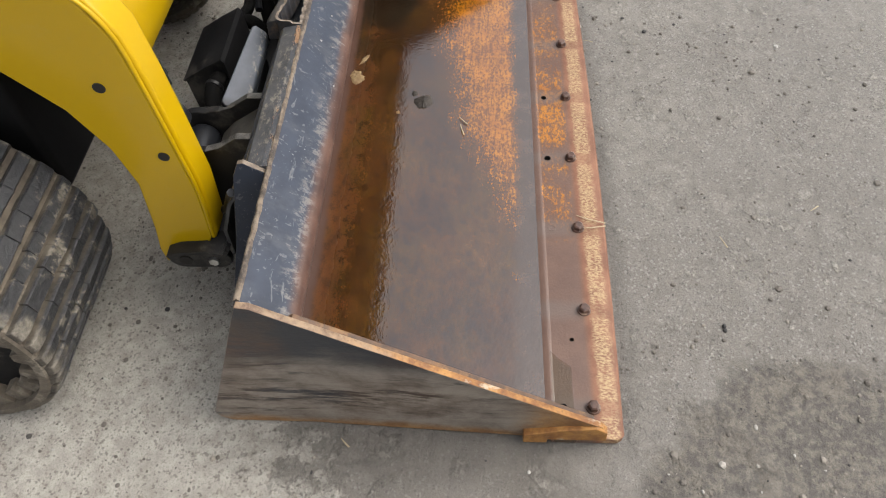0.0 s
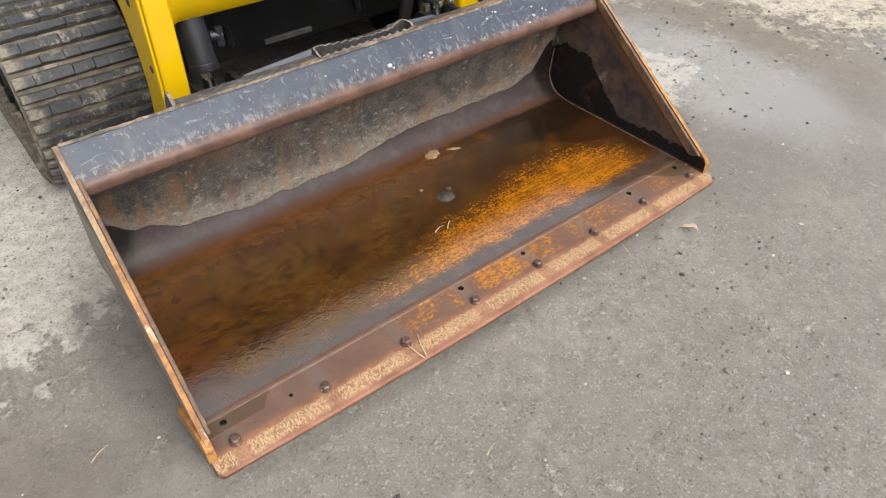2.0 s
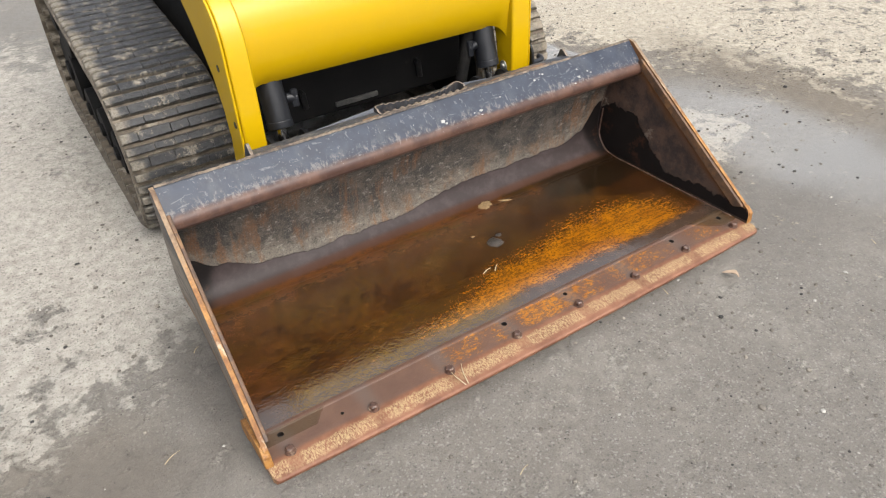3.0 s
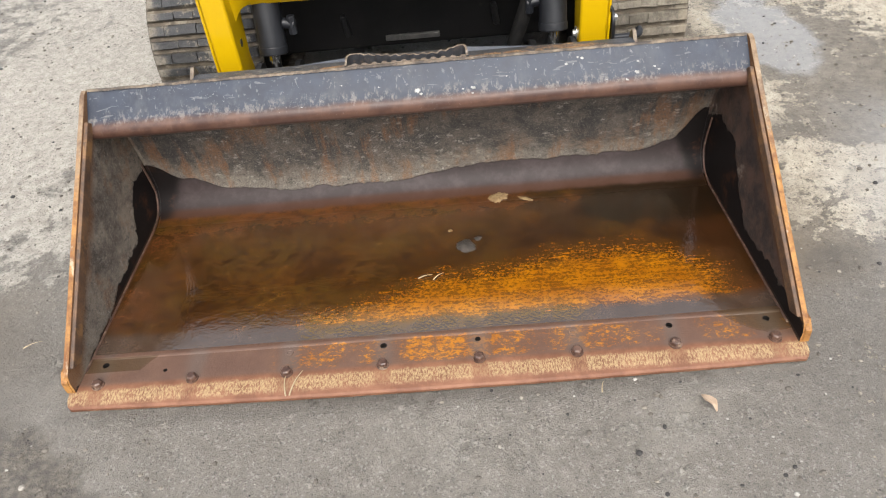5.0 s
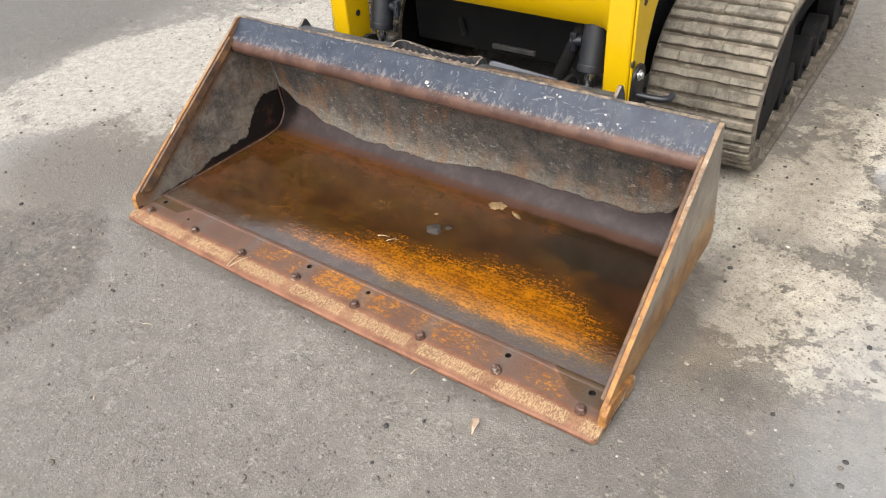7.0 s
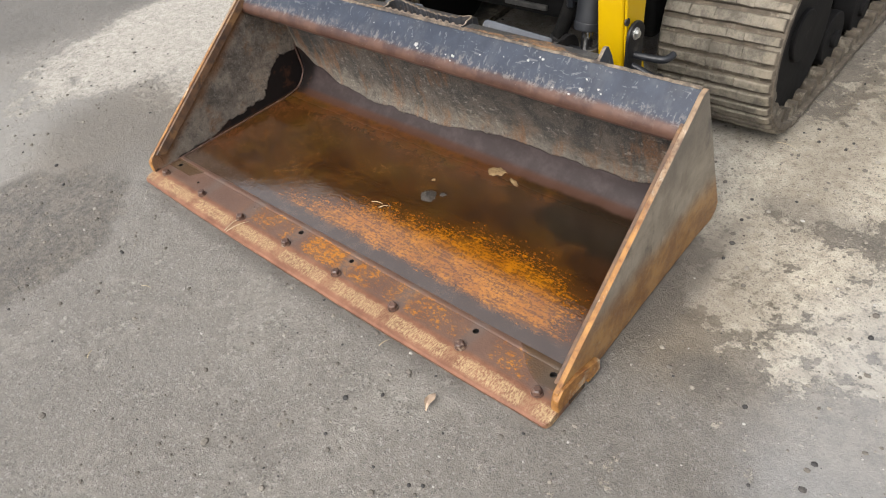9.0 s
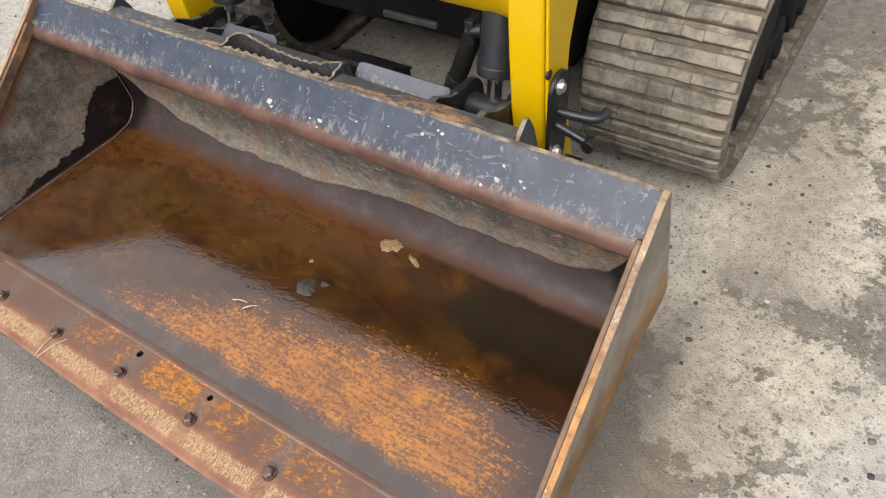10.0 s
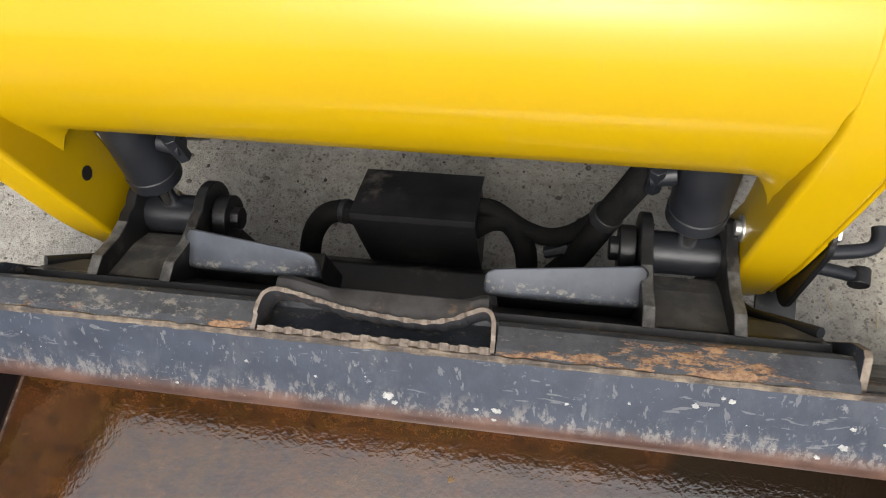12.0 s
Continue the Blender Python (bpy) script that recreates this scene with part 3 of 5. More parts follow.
def simple(name, a, b, scale=14, rough=0.5, metal=0.0, bump=0.15, spec=0.5, dirt=None, dirt_at=0.6):
    k = Mat(name)
    mid = k.noise(scale, 6, 0.65)
    base = k.mix(k.step(mid, 0.3, 0.7), a, b)
    if dirt:
        base = k.mix(k.mul(k.step(k.noise(scale * 0.6, 6, 0.7, move=(3, 4, 5)), dirt_at - 0.06, dirt_at + 0.08), 0.8), base, dirt)
    return k.done(base, k.line(mid, 0.3, 0.7, rough - 0.08, rough + 0.08), metal, k.bump(k.add(k.noise(scale * 9, 3, 0.7), mid), bump, 0.003), spec=spec)


M_GROUND = ground_material()
M_INSIDE = interior_material()
M_EDGE = edge_material()
M_LIP = lip_material()
M_SIDE = side_outer_material()
M_RUSTEDGE = rim_material()
M_RIMBAR = simple("brown_rust_bar", (0.040, 0.023, 0.016), (0.135, 0.072, 0.036), 24, 0.6, dirt=(0.20, 0.105, 0.04), dirt_at=0.56, bump=0.4)
M_BOLT = simple("rusty_bolt", (0.04, 0.02, 0.015), (0.119, 0.066, 0.046), 60, 0.42, dirt=(0.264, 0.198, 0.145))
M_HOLE = simple("dark_hole", (0.0066, 0.0053, 0.0046), (0.013, 0.0099, 0.0079), 30, 0.6)
def ledge_material():
    k = Mat("rust_and_black_ledge")
    mid, fine = k.noise(20, 7, 0.7), k.noise(120, 4, 0.75)
    base = k.mix(k.step(mid, 0.3, 0.7), (0.020, 0.023, 0.029), (0.050, 0.054, 0.062))
    base = k.mix(k.mul(k.step(k.add(k.noise(60, 7, 0.8, (0.5, 1, 1)), k.mul(k.step(k.x, 0.0, -0.3), 0.035)), 0.56, 0.64), 0.7), base, (0.19, 0.175, 0.15))
    flake = k.add(k.noise(17, 9, 0.8, (0.35, 1.2, 1), move=(2, 0, 5)), k.mul(k.step(k.x, 0.22, 0.30), k.step(k.x, 0.58, 0.48), 0.075), k.mul(k.step(k.y, 0.768, 0.748), 0.06))
    base = k.mix(k.mul(k.step(flake, 0.625, 0.660), 0.9), base, k.mix(k.step(fine, 0.35, 0.6), (0.12, 0.058, 0.028), (0.28, 0.165, 0.085)))
    return k.done(base, 0.5, 0.0, k.bump(k.add(k.mul(k.step(flake, 0.625, 0.660), 1.5), k.mul(fine, 0.5)), 0.5, 0.003))


M_LEDGE = ledge_material()
M_STEP = simple("dark_step_steel", (0.02, 0.021, 0.025), (0.042, 0.042, 0.045), 30, 0.5, dirt=(0.12, 0.085, 0.06), dirt_at=0.62)
M_WELD = simple("pale_weld_rim", (0.055, 0.040, 0.030), (0.225, 0.178, 0.128), 34, 0.65, dirt=(0.030, 0.024, 0.022), dirt_at=0.53, bump=0.6)
def yellow_material():
    k = Mat("yellow_enamel")
    mid, speck = k.noise(4, 5, 0.6), k.noise(70, 5, 0.75)
    base = k.mix(mid, (0.425, 0.266, 0.0006), (0.470, 0.296, 0.0009))
    chips = k.mul(k.step(speck, 0.67, 0.70), k.step(k.noise(7, 3, 0.6, move=(1, 1, 4)), 0.52, 0.64), k.step(k.z, 0.56, 0.48))
    base = k.mix(k.mul(chips, 0.85), base, (0.106, 0.046, 0.013))
    film = k.mul(k.step(k.noise(11, 6, 0.7, move=(6, 2, 2)), 0.56, 0.74), 0.12)
    base = k.mix(film, base, (0.396, 0.304, 0.079))
    flow = k.bump(k.noise(26, 2, 0.5), 0.02, 0.004)
    return k.done(base, 0.50, 0.0, k.bump(speck, 0.03, 0.002), coat=0.70, coat_rough=k.line(mid, 0.3, 0.7, 0.14, 0.22), coat_normal=flow, spec=0.08)


M_YELLOW = yellow_material()
M_BLACK = simple("black_paint", (0.0060, 0.0060, 0.0066), (0.015, 0.0145, 0.0145), 12, 0.42, spec=0.32, dirt=(0.070, 0.063, 0.054), dirt_at=0.60)
def pad_material():
    k = Mat("grey_worn_pad")
    mid, ax = k.noise(14, 6, 0.65), k.math("ABSOLUTE", k.x)
    base = k.mix(k.step(mid, 0.3, 0.7), (0.044, 0.050, 0.063), (0.072, 0.080, 0.096))
    # near black towards the outer end
    base = k.mix(k.mul(k.step(k.add(ax, k.mul(k.math("SUBTRACT", mid, 0.5), 0.02)), 0.358, 0.388), 0.95), base, (0.006, 0.006, 0.007))
    front = k.step(k.y, 0.874, 0.860)
    base = k.mix(k.mul(front, k.step(k.noise(70, 6, 0.75), 0.52, 0.60), 0.8), base, (0.24, 0.225, 0.19))
    # near black along the lowest part of the pad
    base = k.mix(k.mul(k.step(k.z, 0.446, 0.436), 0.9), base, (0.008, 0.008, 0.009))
    base = k.mix(k.mul(k.step(k.noise(40, 7, 0.78, move=(3, 3, 3)), 0.64, 0.68), 0.6), base, (0.03, 0.03, 0.032))
    return k.done(base, k.line(mid, 0.3, 0.7, 0.42, 0.56), 0.0, k.bump(k.noise(90, 4, 0.7), 0.12, 0.003), spec=0.4)


M_GREY = pad_material()
M_RIM = simple("pale_worn_rim", (0.085, 0.062, 0.045), (0.215, 0.175, 0.13), 40, 0.65, dirt=(0.10, 0.055, 0.03), bump=0.5)
M_TOOTH = simple("worn_rusty_teeth", (0.085, 0.064, 0.050), (0.215, 0.178, 0.142), 60, 0.6, dirt=(0.05, 0.034, 0.026), bump=0.4)
M_WORN = simple("worn_bare_edge", (0.022, 0.022, 0.021), (0.10, 0.097, 0.092), 60, 0.5, dirt=(0.03, 0.03, 0.03), bump=0.4)
M_CYL = simple("black_cylinder_paint", (0.0080, 0.0088, 0.011), (0.016, 0.017, 0.020), 10, 0.38, spec=0.36, dirt=(0.086, 0.079, 0.066), dirt_at=0.7)
M_CHROME = simple("chrome_rod", (0.55, 0.55, 0.56), (0.68, 0.68, 0.69), 20, 0.18, metal=1.0, bump=0.02)
M_ZINC = simple("zinc_bolt", (0.55, 0.55, 0.53), (0.70, 0.70, 0.67), 40, 0.35, metal=0.9)
M_HOSE = simple("black_hose_sleeve", (0.0030, 0.0030, 0.0030), (0.0095, 0.0088, 0.0080), 38, 0.75, bump=0.9, spec=0.12)
M_DUSTY = simple("dusty_black_plate", (0.026, 0.026, 0.026), (0.068, 0.065, 0.060), 22, 0.6, dirt=(0.11, 0.10, 0.085), dirt_at=0.58)
M_SOOT = simple("chassis_black", (0.004, 0.004, 0.004), (0.0092, 0.0086, 0.0086), 10, 0.72, dirt=(0.060, 0.053, 0.044), dirt_at=0.68, spec=0.15)


def rubber_material():
    """Tread bars: worn tops, dried yard dust over the outer ends; brown flanks, darker than the tops on the right
    track.
    """
    k = Mat("dusty_track_rubber")
    own = k.node("ShaderNodeSeparateXYZ")
    k.t.links.new(k.node("ShaderNodeTexCoord").outputs["Object"], own.inputs[0])
    mid, fine = k.noise(11, 8, 0.72), k.noise(85, 5, 0.75)
    chip = k.noise(38, 7, 0.78, (1, 0.7, 0.7), move=(3, 1, 2))
    top = k.step(k.add(own.outputs[2], k.mul(k.math("SUBTRACT", fine, 0.5), 0.008)), 0.006, 0.0125)
    side = k.step(k.x, -0.3, 0.3)
    black = k.mix(k.step(fine, 0.3, 0.7), (0.014, 0.0145, 0.016), (0.040, 0.040, 0.041))
    clay = k.mix(k.step(fine, 0.34, 0.66), (0.135, 0.116, 0.088), (0.255, 0.228, 0.182))
    ends = k.mul(k.step(k.add(k.math("ABSOLUTE", k.x), k.mul(k.math("SUBTRACT", mid, 0.5), 0.20)), 0.900, 0.950), 0.9)
    # one track rubbed nearly clean in patches, the other grey with dust all over
    patch = k.most(k.step(k.add(mid, k.mul(k.math("SUBTRACT", chip, 0.5), 0.8)), 0.56, 0.64), ends)
    worn = k.mix(k.mul(patch, 0.85), black, clay)
    grey = k.mix(k.step(k.add(k.mul(mid, 0.6), k.mul(chip, 0.5)), 0.44, 0.66), (0.082, 0.072, 0.056), (0.205, 0.180, 0.141))
    grey = k.mix(k.mul(k.step(chip, 0.56, 0.62), 0.45), grey, (0.058, 0.054, 0.048))
    grey = k.mix(k.mul(ends, 0.7), grey, (0.26, 0.222, 0.165))
    flank = k.mix(side, k.mix(k.step(mid, 0.35, 0.65), (0.034, 0.029, 0.023), (0.110, 0.092, 0.068)), k.mix(k.step(mid, 0.35, 0.65), (0.058, 0.047, 0.034), (0.138, 0.113, 0.082)))
    base = k.mix(top, flank, k.mix(side, worn, grey))
    return k.done(base, k.blend(k.mul(top, k.math("SUBTRACT", 1.0, k.most(side, patch))), 0.82, 0.42), 0.0, k.bump(k.add(fine, mid, k.mul(chip, 0.8)), 0.7, 0.006))


M_RUBBER = rubber_material()
M_BELT = simple("muddy_track_belt", (0.055, 0.044, 0.031), (0.125, 0.102, 0.075), 22, 0.85, bump=0.6, dirt=(0.235, 0.205, 0.16), dirt_at=0.58)


# ---------- building helpers ----------
def mesh_object(name, bm, materials, parent=None, label="", smooth=False, bevel=0.0, segments=2):
    bmesh.ops.recalc_face_normals(bm, faces=bm.faces[:])
    me = bpy.data.meshes.new(name)
    bm.to_mesh(me)
    bm.free()
    for m in materials if isinstance(materials, (list, tuple)) else [materials]:
        me.materials.append(m)
    if smooth or bevel:
        for p in me.polygons:
            p.use_smooth = True
        me.set_sharp_from_angle(angle=radians(32))
    ob = new(name, me)
    if bevel:
        mod = ob.modifiers.new("bevel", "BEVEL")
        mod.width, mod.segments, mod.limit_method = bevel, segments, "ANGLE"
        mod.angle_limit, mod.harden_normals = radians(32), True
    if parent is not None:
        ob.parent = parent
    if label:
        tagged(ob, label=label)
    return ob


def part(name, bm, material, parent, label="", smooth=False, bevel=0.0, segments=2):
    return mesh_object(name, bm, material, parent, label, smooth, bevel, segments)


def thing(name, label, category, group="", kind=""):
    return tagged(new(name), label, category, group, kind)


def box(bm, x0, x1, y0, y1, z0, z1, m=None, index=0):
    made = bmesh.ops.create_cube(bm, size=1.0)["verts"]
    for v in made:
        v.co = Vector((x0 + (v.co.x + 0.5) * (x1 - x0), y0 + (v.co.y + 0.5) * (y1 - y0), z0 + (v.co.z + 0.5) * (z1 - z0)))
        if m is not None:
            v.co = m @ v.co
    return made


def prism(bm, outline, x0, x1, plane="yz", lean=None):
    """A flat outline pushed along the third axis. lean(v) may shift a corner."""
    rings = []
    for x in (x0, x1):
        ring = []
        for a, b in outline:
            co = {"yz": (x, a, b), "xz": (a, x, b), "xy": (a, b, x)}[plane]
            ring.append(bm.verts.new(co))
        rings.append(ring)
    n = len(outline)
    for i in range(n):
        j = (i + 1) % n
        bm.faces.new((rings[0][i], rings[0][j], rings[1][j], rings[1][i]))
    bm.faces.new(rings[0][::-1])
    bm.faces.new(rings[1])
    return rings


def rod(bm, a, b, r, n=14, r2=None):
    a, b = Vector(a), Vector(b)
    turn = (b - a).to_track_quat("Z", "Y").to_matrix().to_4x4()
    m = Matrix.Translation((a + b) / 2) @ turn
    return bmesh.ops.create_cone(bm, cap_ends=True, segments=n, radius1=r, radius2=r if r2 is None else r2, depth=(b - a).length, matrix=m)["verts"]


def tube_along(name, points, r, material, parent, label="", res=8):
    """A round bar or hose along a smooth line, as a mesh."""
    pts = [Vector(p) for p in points]
    line = []
    for i in range(len(pts) - 1):
        p0, p1, p2, p3 = pts[max(i - 1, 0)], pts[i], pts[i + 1], pts[min(i + 2, len(pts) - 1)]
        for k in range(res):
            t = k / res
            line.append(0.5 * ((2 * p1) + (p2 - p0) * t + (2 * p0 - 5 * p1 + 4 * p2 - p3) * t * t + (3 * p1 - p0 - 3 * p2 + p3) * t ** 3))
    line.append(pts[-1])
    bm = bmesh.new()
    rings, up = [], Vector((0.13, 0.21, 0.97))
    for i, p in enumerate(line):
        d = (line[min(i + 1, len(line) - 1)] - line[max(i - 1, 0)]).normalized()
        u = d.cross(up).normalized()
        w = d.cross(u)
        rings.append([bm.verts.new(p + r * (math.cos(a) * u + math.sin(a) * w)) for a in [2 * math.pi * j / 12 for j in range(12)]])
    for a, b in zip(rings, rings[1:]):
        for j in range(12):
            bm.faces.new((a[j], a[(j + 1) % 12], b[(j + 1) % 12], b[j]))
    bm.faces.new(rings[0])
    bm.faces.new(rings[-1])
    return mesh_object(name, bm, material, parent, label, smooth=True)


def sheet(bm, profile, thick, x0, x1, cells=40, wobble=0.0):
    """A bent plate: a yz profile with thickness, run along x."""
    pts = [Vector((0, a, b)) for a, b in profile]
    normals = []
    for i in range(len(pts)):
        d = pts[min(i + 1, len(pts) - 1)] - pts[max(i - 1, 0)]
        normals.append(Vector((0, -d.z, d.y)).normalized())
    cols = []
    for c in range(cells + 1):
        x = x0 + (x1 - x0) * c / cells
        top, low = [], []
        for i, (p, n) in enumerate(zip(pts, normals)):
            w = wobble * noise.noise(Vector((x * 2.3, p.y * 4.0, p.z * 4.0)))
            top.append(bm.verts.new(Vector((x, 0, 0)) + p + n * w))
            low.append(bm.verts.new(Vector((x, 0, 0)) + p - n * (thick - w)))
        cols.append((top, low))
    n = len(pts)
    for (ta, la), (tb, lb) in zip(cols, cols[1:]):
        for i in range(n - 1):
            bm.faces.new((ta[i], ta[i + 1], tb[i + 1], tb[i]))
            bm.faces.new((la[i], lb[i], lb[i + 1], la[i + 1]))
        bm.faces.new((ta[0], tb[0], lb[0], la[0]))
        bm.faces.new((ta[-1], la[-1], lb[-1], tb[-1]))
    for top, low in (cols[0], cols[-1]):
        for i in range(n - 1):
            bm.faces.new((top[i], low[i], low[i + 1], top[i + 1]))


# ---------- ground ----------
def build_ground():
    bm = bmesh.new()
    xs = [-400, -60, -15, -7] + [-4 + 0.10 * i for i in range(81)] + [7, 15, 60, 400]
    ys = [-400, -60, -15, -6] + [-3 + 0.10 * i for i in range(81)] + [8, 15, 60, 400]
    grid = [[bm.verts.new((x, y, -0.006 + (0.010 * noise.noise(Vector((x * 1.1, y * 1.1, 0))) if abs(x) < 5 and abs(y) < 6 and not (abs(x) < 1.1 and -0.15 < y < 1.0) else 0))) for x in xs] for y in ys]
    for a, b in zip(grid, grid[1:]):
        for i in range(len(xs) - 1):
            bm.faces.new((a[i], a[i + 1], b[i + 1], b[i]))
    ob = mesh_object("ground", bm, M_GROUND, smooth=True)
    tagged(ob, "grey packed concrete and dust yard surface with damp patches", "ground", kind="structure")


build_ground()

# ---------- bucket ----------
bucket = thing("bucket", "rusty steel loader bucket with wet floor lying on the yard", "bucket")
FLOOR_Z, WIDE = 0.026, 0.944


def side_x(y, z):
    """Inner face of the end plates: they lean outwards and spread towards the front."""
    return 0.946 + 0.024 * z / 0.55 + 0.032 * min(1.0, max(0.0, (0.72 - y) / 0.67))


def build_wrapper():
    profile = [(0.135, FLOOR_Z), (0.30, FLOOR_Z), (0.50, FLOOR_Z), (0.64, FLOOR_Z), (0.690, FLOOR_Z), (0.728, FLOOR_Z)]
    for a in range(8, 89, 8):
        profile.append((0.728 + 0.104 * math.sin(radians(a)), FLOOR_Z + 0.104 - 0.104 * math.cos(radians(a))))
    profile += [(0.831, 0.17), (0.826, 0.23), (0.814, 0.30), (0.792, 0.38), (0.768, 0.45), (0.748, 0.50)]
    bm = bmesh.new()
    sheet(bm, profile, 0.010, -0.950, 0.950, 60, 0.0012)
    for v in bm.verts:
        v.co.x *= 1 + 0.032 / 0.946 * min(1.0, max(0.0, (0.72 - v.co.y) / 0.67))
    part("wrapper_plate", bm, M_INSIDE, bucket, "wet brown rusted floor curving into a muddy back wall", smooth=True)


def build_lip():
    profile = [(0.738, 0.553), (0.712, 0.530), (0.685, 0.505), (0.663, 0.484)]
    for a in range(40, 171, 18):
        profile.append((0.668 - 0.019 * math.sin(radians(a)), 0.465 + 0.019 * math.cos(radians(a))))
    profile += [(0.68, 0.446), (0.72, 0.447), (0.765, 0.448)]
    bm = bmesh.new()
    sheet(bm, [(y + 0.006, z - 0.008) for y, z in profile], 0.010, -0.970, 0.970, 60, 0.002)
    part("lip", bm, M_LIP, bucket, "scratched blue-black top lip with rusted lower edge", smooth=True)


SIDE = [(0.030, 0.014), (0.032, 0.062), (0.042, 0.085), (0.076, 0.108), (0.660, 0.512), (0.715, 0.552), (0.738, 0.556), (0.930, 0.055), (0.925, 0.025), (0.900, 0.004), (0.20, 0.003), (0.16, 0.014)]


def fine_outline(corners, step, ragged, seed):
    """The outline with points every few centimetres, slightly nicked."""
    out = []
    for (a, b), (c, d) in zip(corners, corners[1:] + corners[:1]):
        n = max(1, round(math.dist((a, b), (c, d)) / step))
        for i in range(n):
            y, z = a + (c - a) * i / n, b + (d - b) * i / n
            w = ragged * noise.noise(Vector((y * 23 + 5 * seed, z * 23, 1.5))) if i else 0.0
            out.append((y, z + w))
    return out


def build_side(sign):
    bm = bmesh.new()
    rings = []
    outline = fine_outline(SIDE, 0.05, 0.0012, sign)
    for off in (0.0, 0.015):
        rings.append([bm.verts.new((sign * (side_x(a, b) + off), a, b)) for a, b in outline])
    n = len(outline)
    inner = bm.faces.new(rings[0])
    outer = bm.faces.new(rings[1])
    inner.material_index, outer.material_index = 0, 1
    for i in range(n):
        f = bm.faces.new((rings[0][i], rings[0][(i + 1) % n], rings[1][(i + 1) % n], rings[1][i]))
        f.material_index = 2
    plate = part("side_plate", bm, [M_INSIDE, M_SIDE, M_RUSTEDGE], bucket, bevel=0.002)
    # bar along the sloping rim, on the inside
    bm = bmesh.new()
    strip = [(0.060, 0.092), (0.650, 0.500), (0.672, 0.480), (0.100, 0.075)]
    for off in (-0.012, 0.0):
        for a, b in strip:
            bm.verts.new((sign * (side_x(a, b) + off), a, b))
    bm.verts.ensure_lookup_table()
    v = bm.verts[:]
    bm.faces.new(v[:4]), bm.faces.new(v[4:])
    for i in range(4):
        bm.faces.new((v[i], v[(i + 1) % 4], v[4 + (i + 1) % 4], v[4 + i]))
    part("rim_bar", bm, M_RIMBAR, plate, "rust-coloured wear bar along the sloping rim", bevel=0.003)
    # weld bead in the joint between plate and floor, curving up the back
    bead = [(0.10 + 0.075 * i, FLOOR_Z + 0.001) for i in range(9)] + [(0.728 + 0.100 * math.sin(radians(a)), FLOOR_Z + 0.104 - 0.100 * math.cos(radians(a))) for a in (20, 40, 60, 80)] + [(0.822, 0.22)]
    tube_along("joint_bead", [(sign * (side_x(a, b) - 0.001), a, b) for a, b in bead], 0.0034, M_BOLT, plate, res=4)
    # worn corner shoe welded low on the outside
    bm = bmesh.new()
    shoe = [(0.028, 0.028), (0.030, 0.070), (0.055, 0.092), (0.12, 0.085), (0.215, 0.050), (0.215, 0.010), (0.160, 0.010), (0.160, 0.028)]
    prism(bm, shoe, sign * 0.985, sign * 1.004)
    part("corner_shoe", bm, M_RUSTEDGE, plate, "rust-brown worn shoe at the front corner", bevel=0.003)


def hole_plate(bm, xs, y0, y1, holes, z0, z1, half):
    """Top face of a plate, split so that round holes go right through to z0."""
    cuts = sorted(set([xs[0], xs[1]] + [c for h in holes for c in (h[0] - half, h[0] + half)]))
    for a, b in zip(cuts, cuts[1:]):
        inside = [h for h in holes if abs((a + b) / 2 - h[0]) < half * 0.5]
        if not inside:
            bm.faces.new([bm.verts.new(p) for p in ((a, y0, z1), (b, y0, z1), (b, y1, z1), (a, y1, z1))])
            continue
        hx, hy, r = inside[0]
        for c, d in ((y0, hy - half), (hy + half, y1)):
            if d - c > 1e-5:
                bm.faces.new([bm.verts.new(p) for p in ((a, c, z1), (b, c, z1), (b, d, z1), (a, d, z1))])
        n = 16
        ring, rim, low = [], [], []
        for i in range(n):
            t = 2 * math.pi * i / n
            cx, cy = math.cos(t), math.sin(t)
            s = half / max(abs(cx), abs(cy))
            ring.append(bm.verts.new((hx + s * cx, hy + s * cy, z1)))
            rim.append(bm.verts.new((hx + r * cx, hy + r * cy, z1)))
            low.append(bm.verts.new((hx + r * cx, hy + r * cy, z0)))
        for i in range(n):
            j = (i + 1) % n
            bm.faces.new((ring[i], ring[j], rim[j], rim[i]))
            bm.faces.new((rim[i], rim[j], low[j], low[i])).material_index = 1
        bm.faces.new(low).material_index = 1


BOLT_X = [-0.924 + 0.264 * i for i in range(8)]


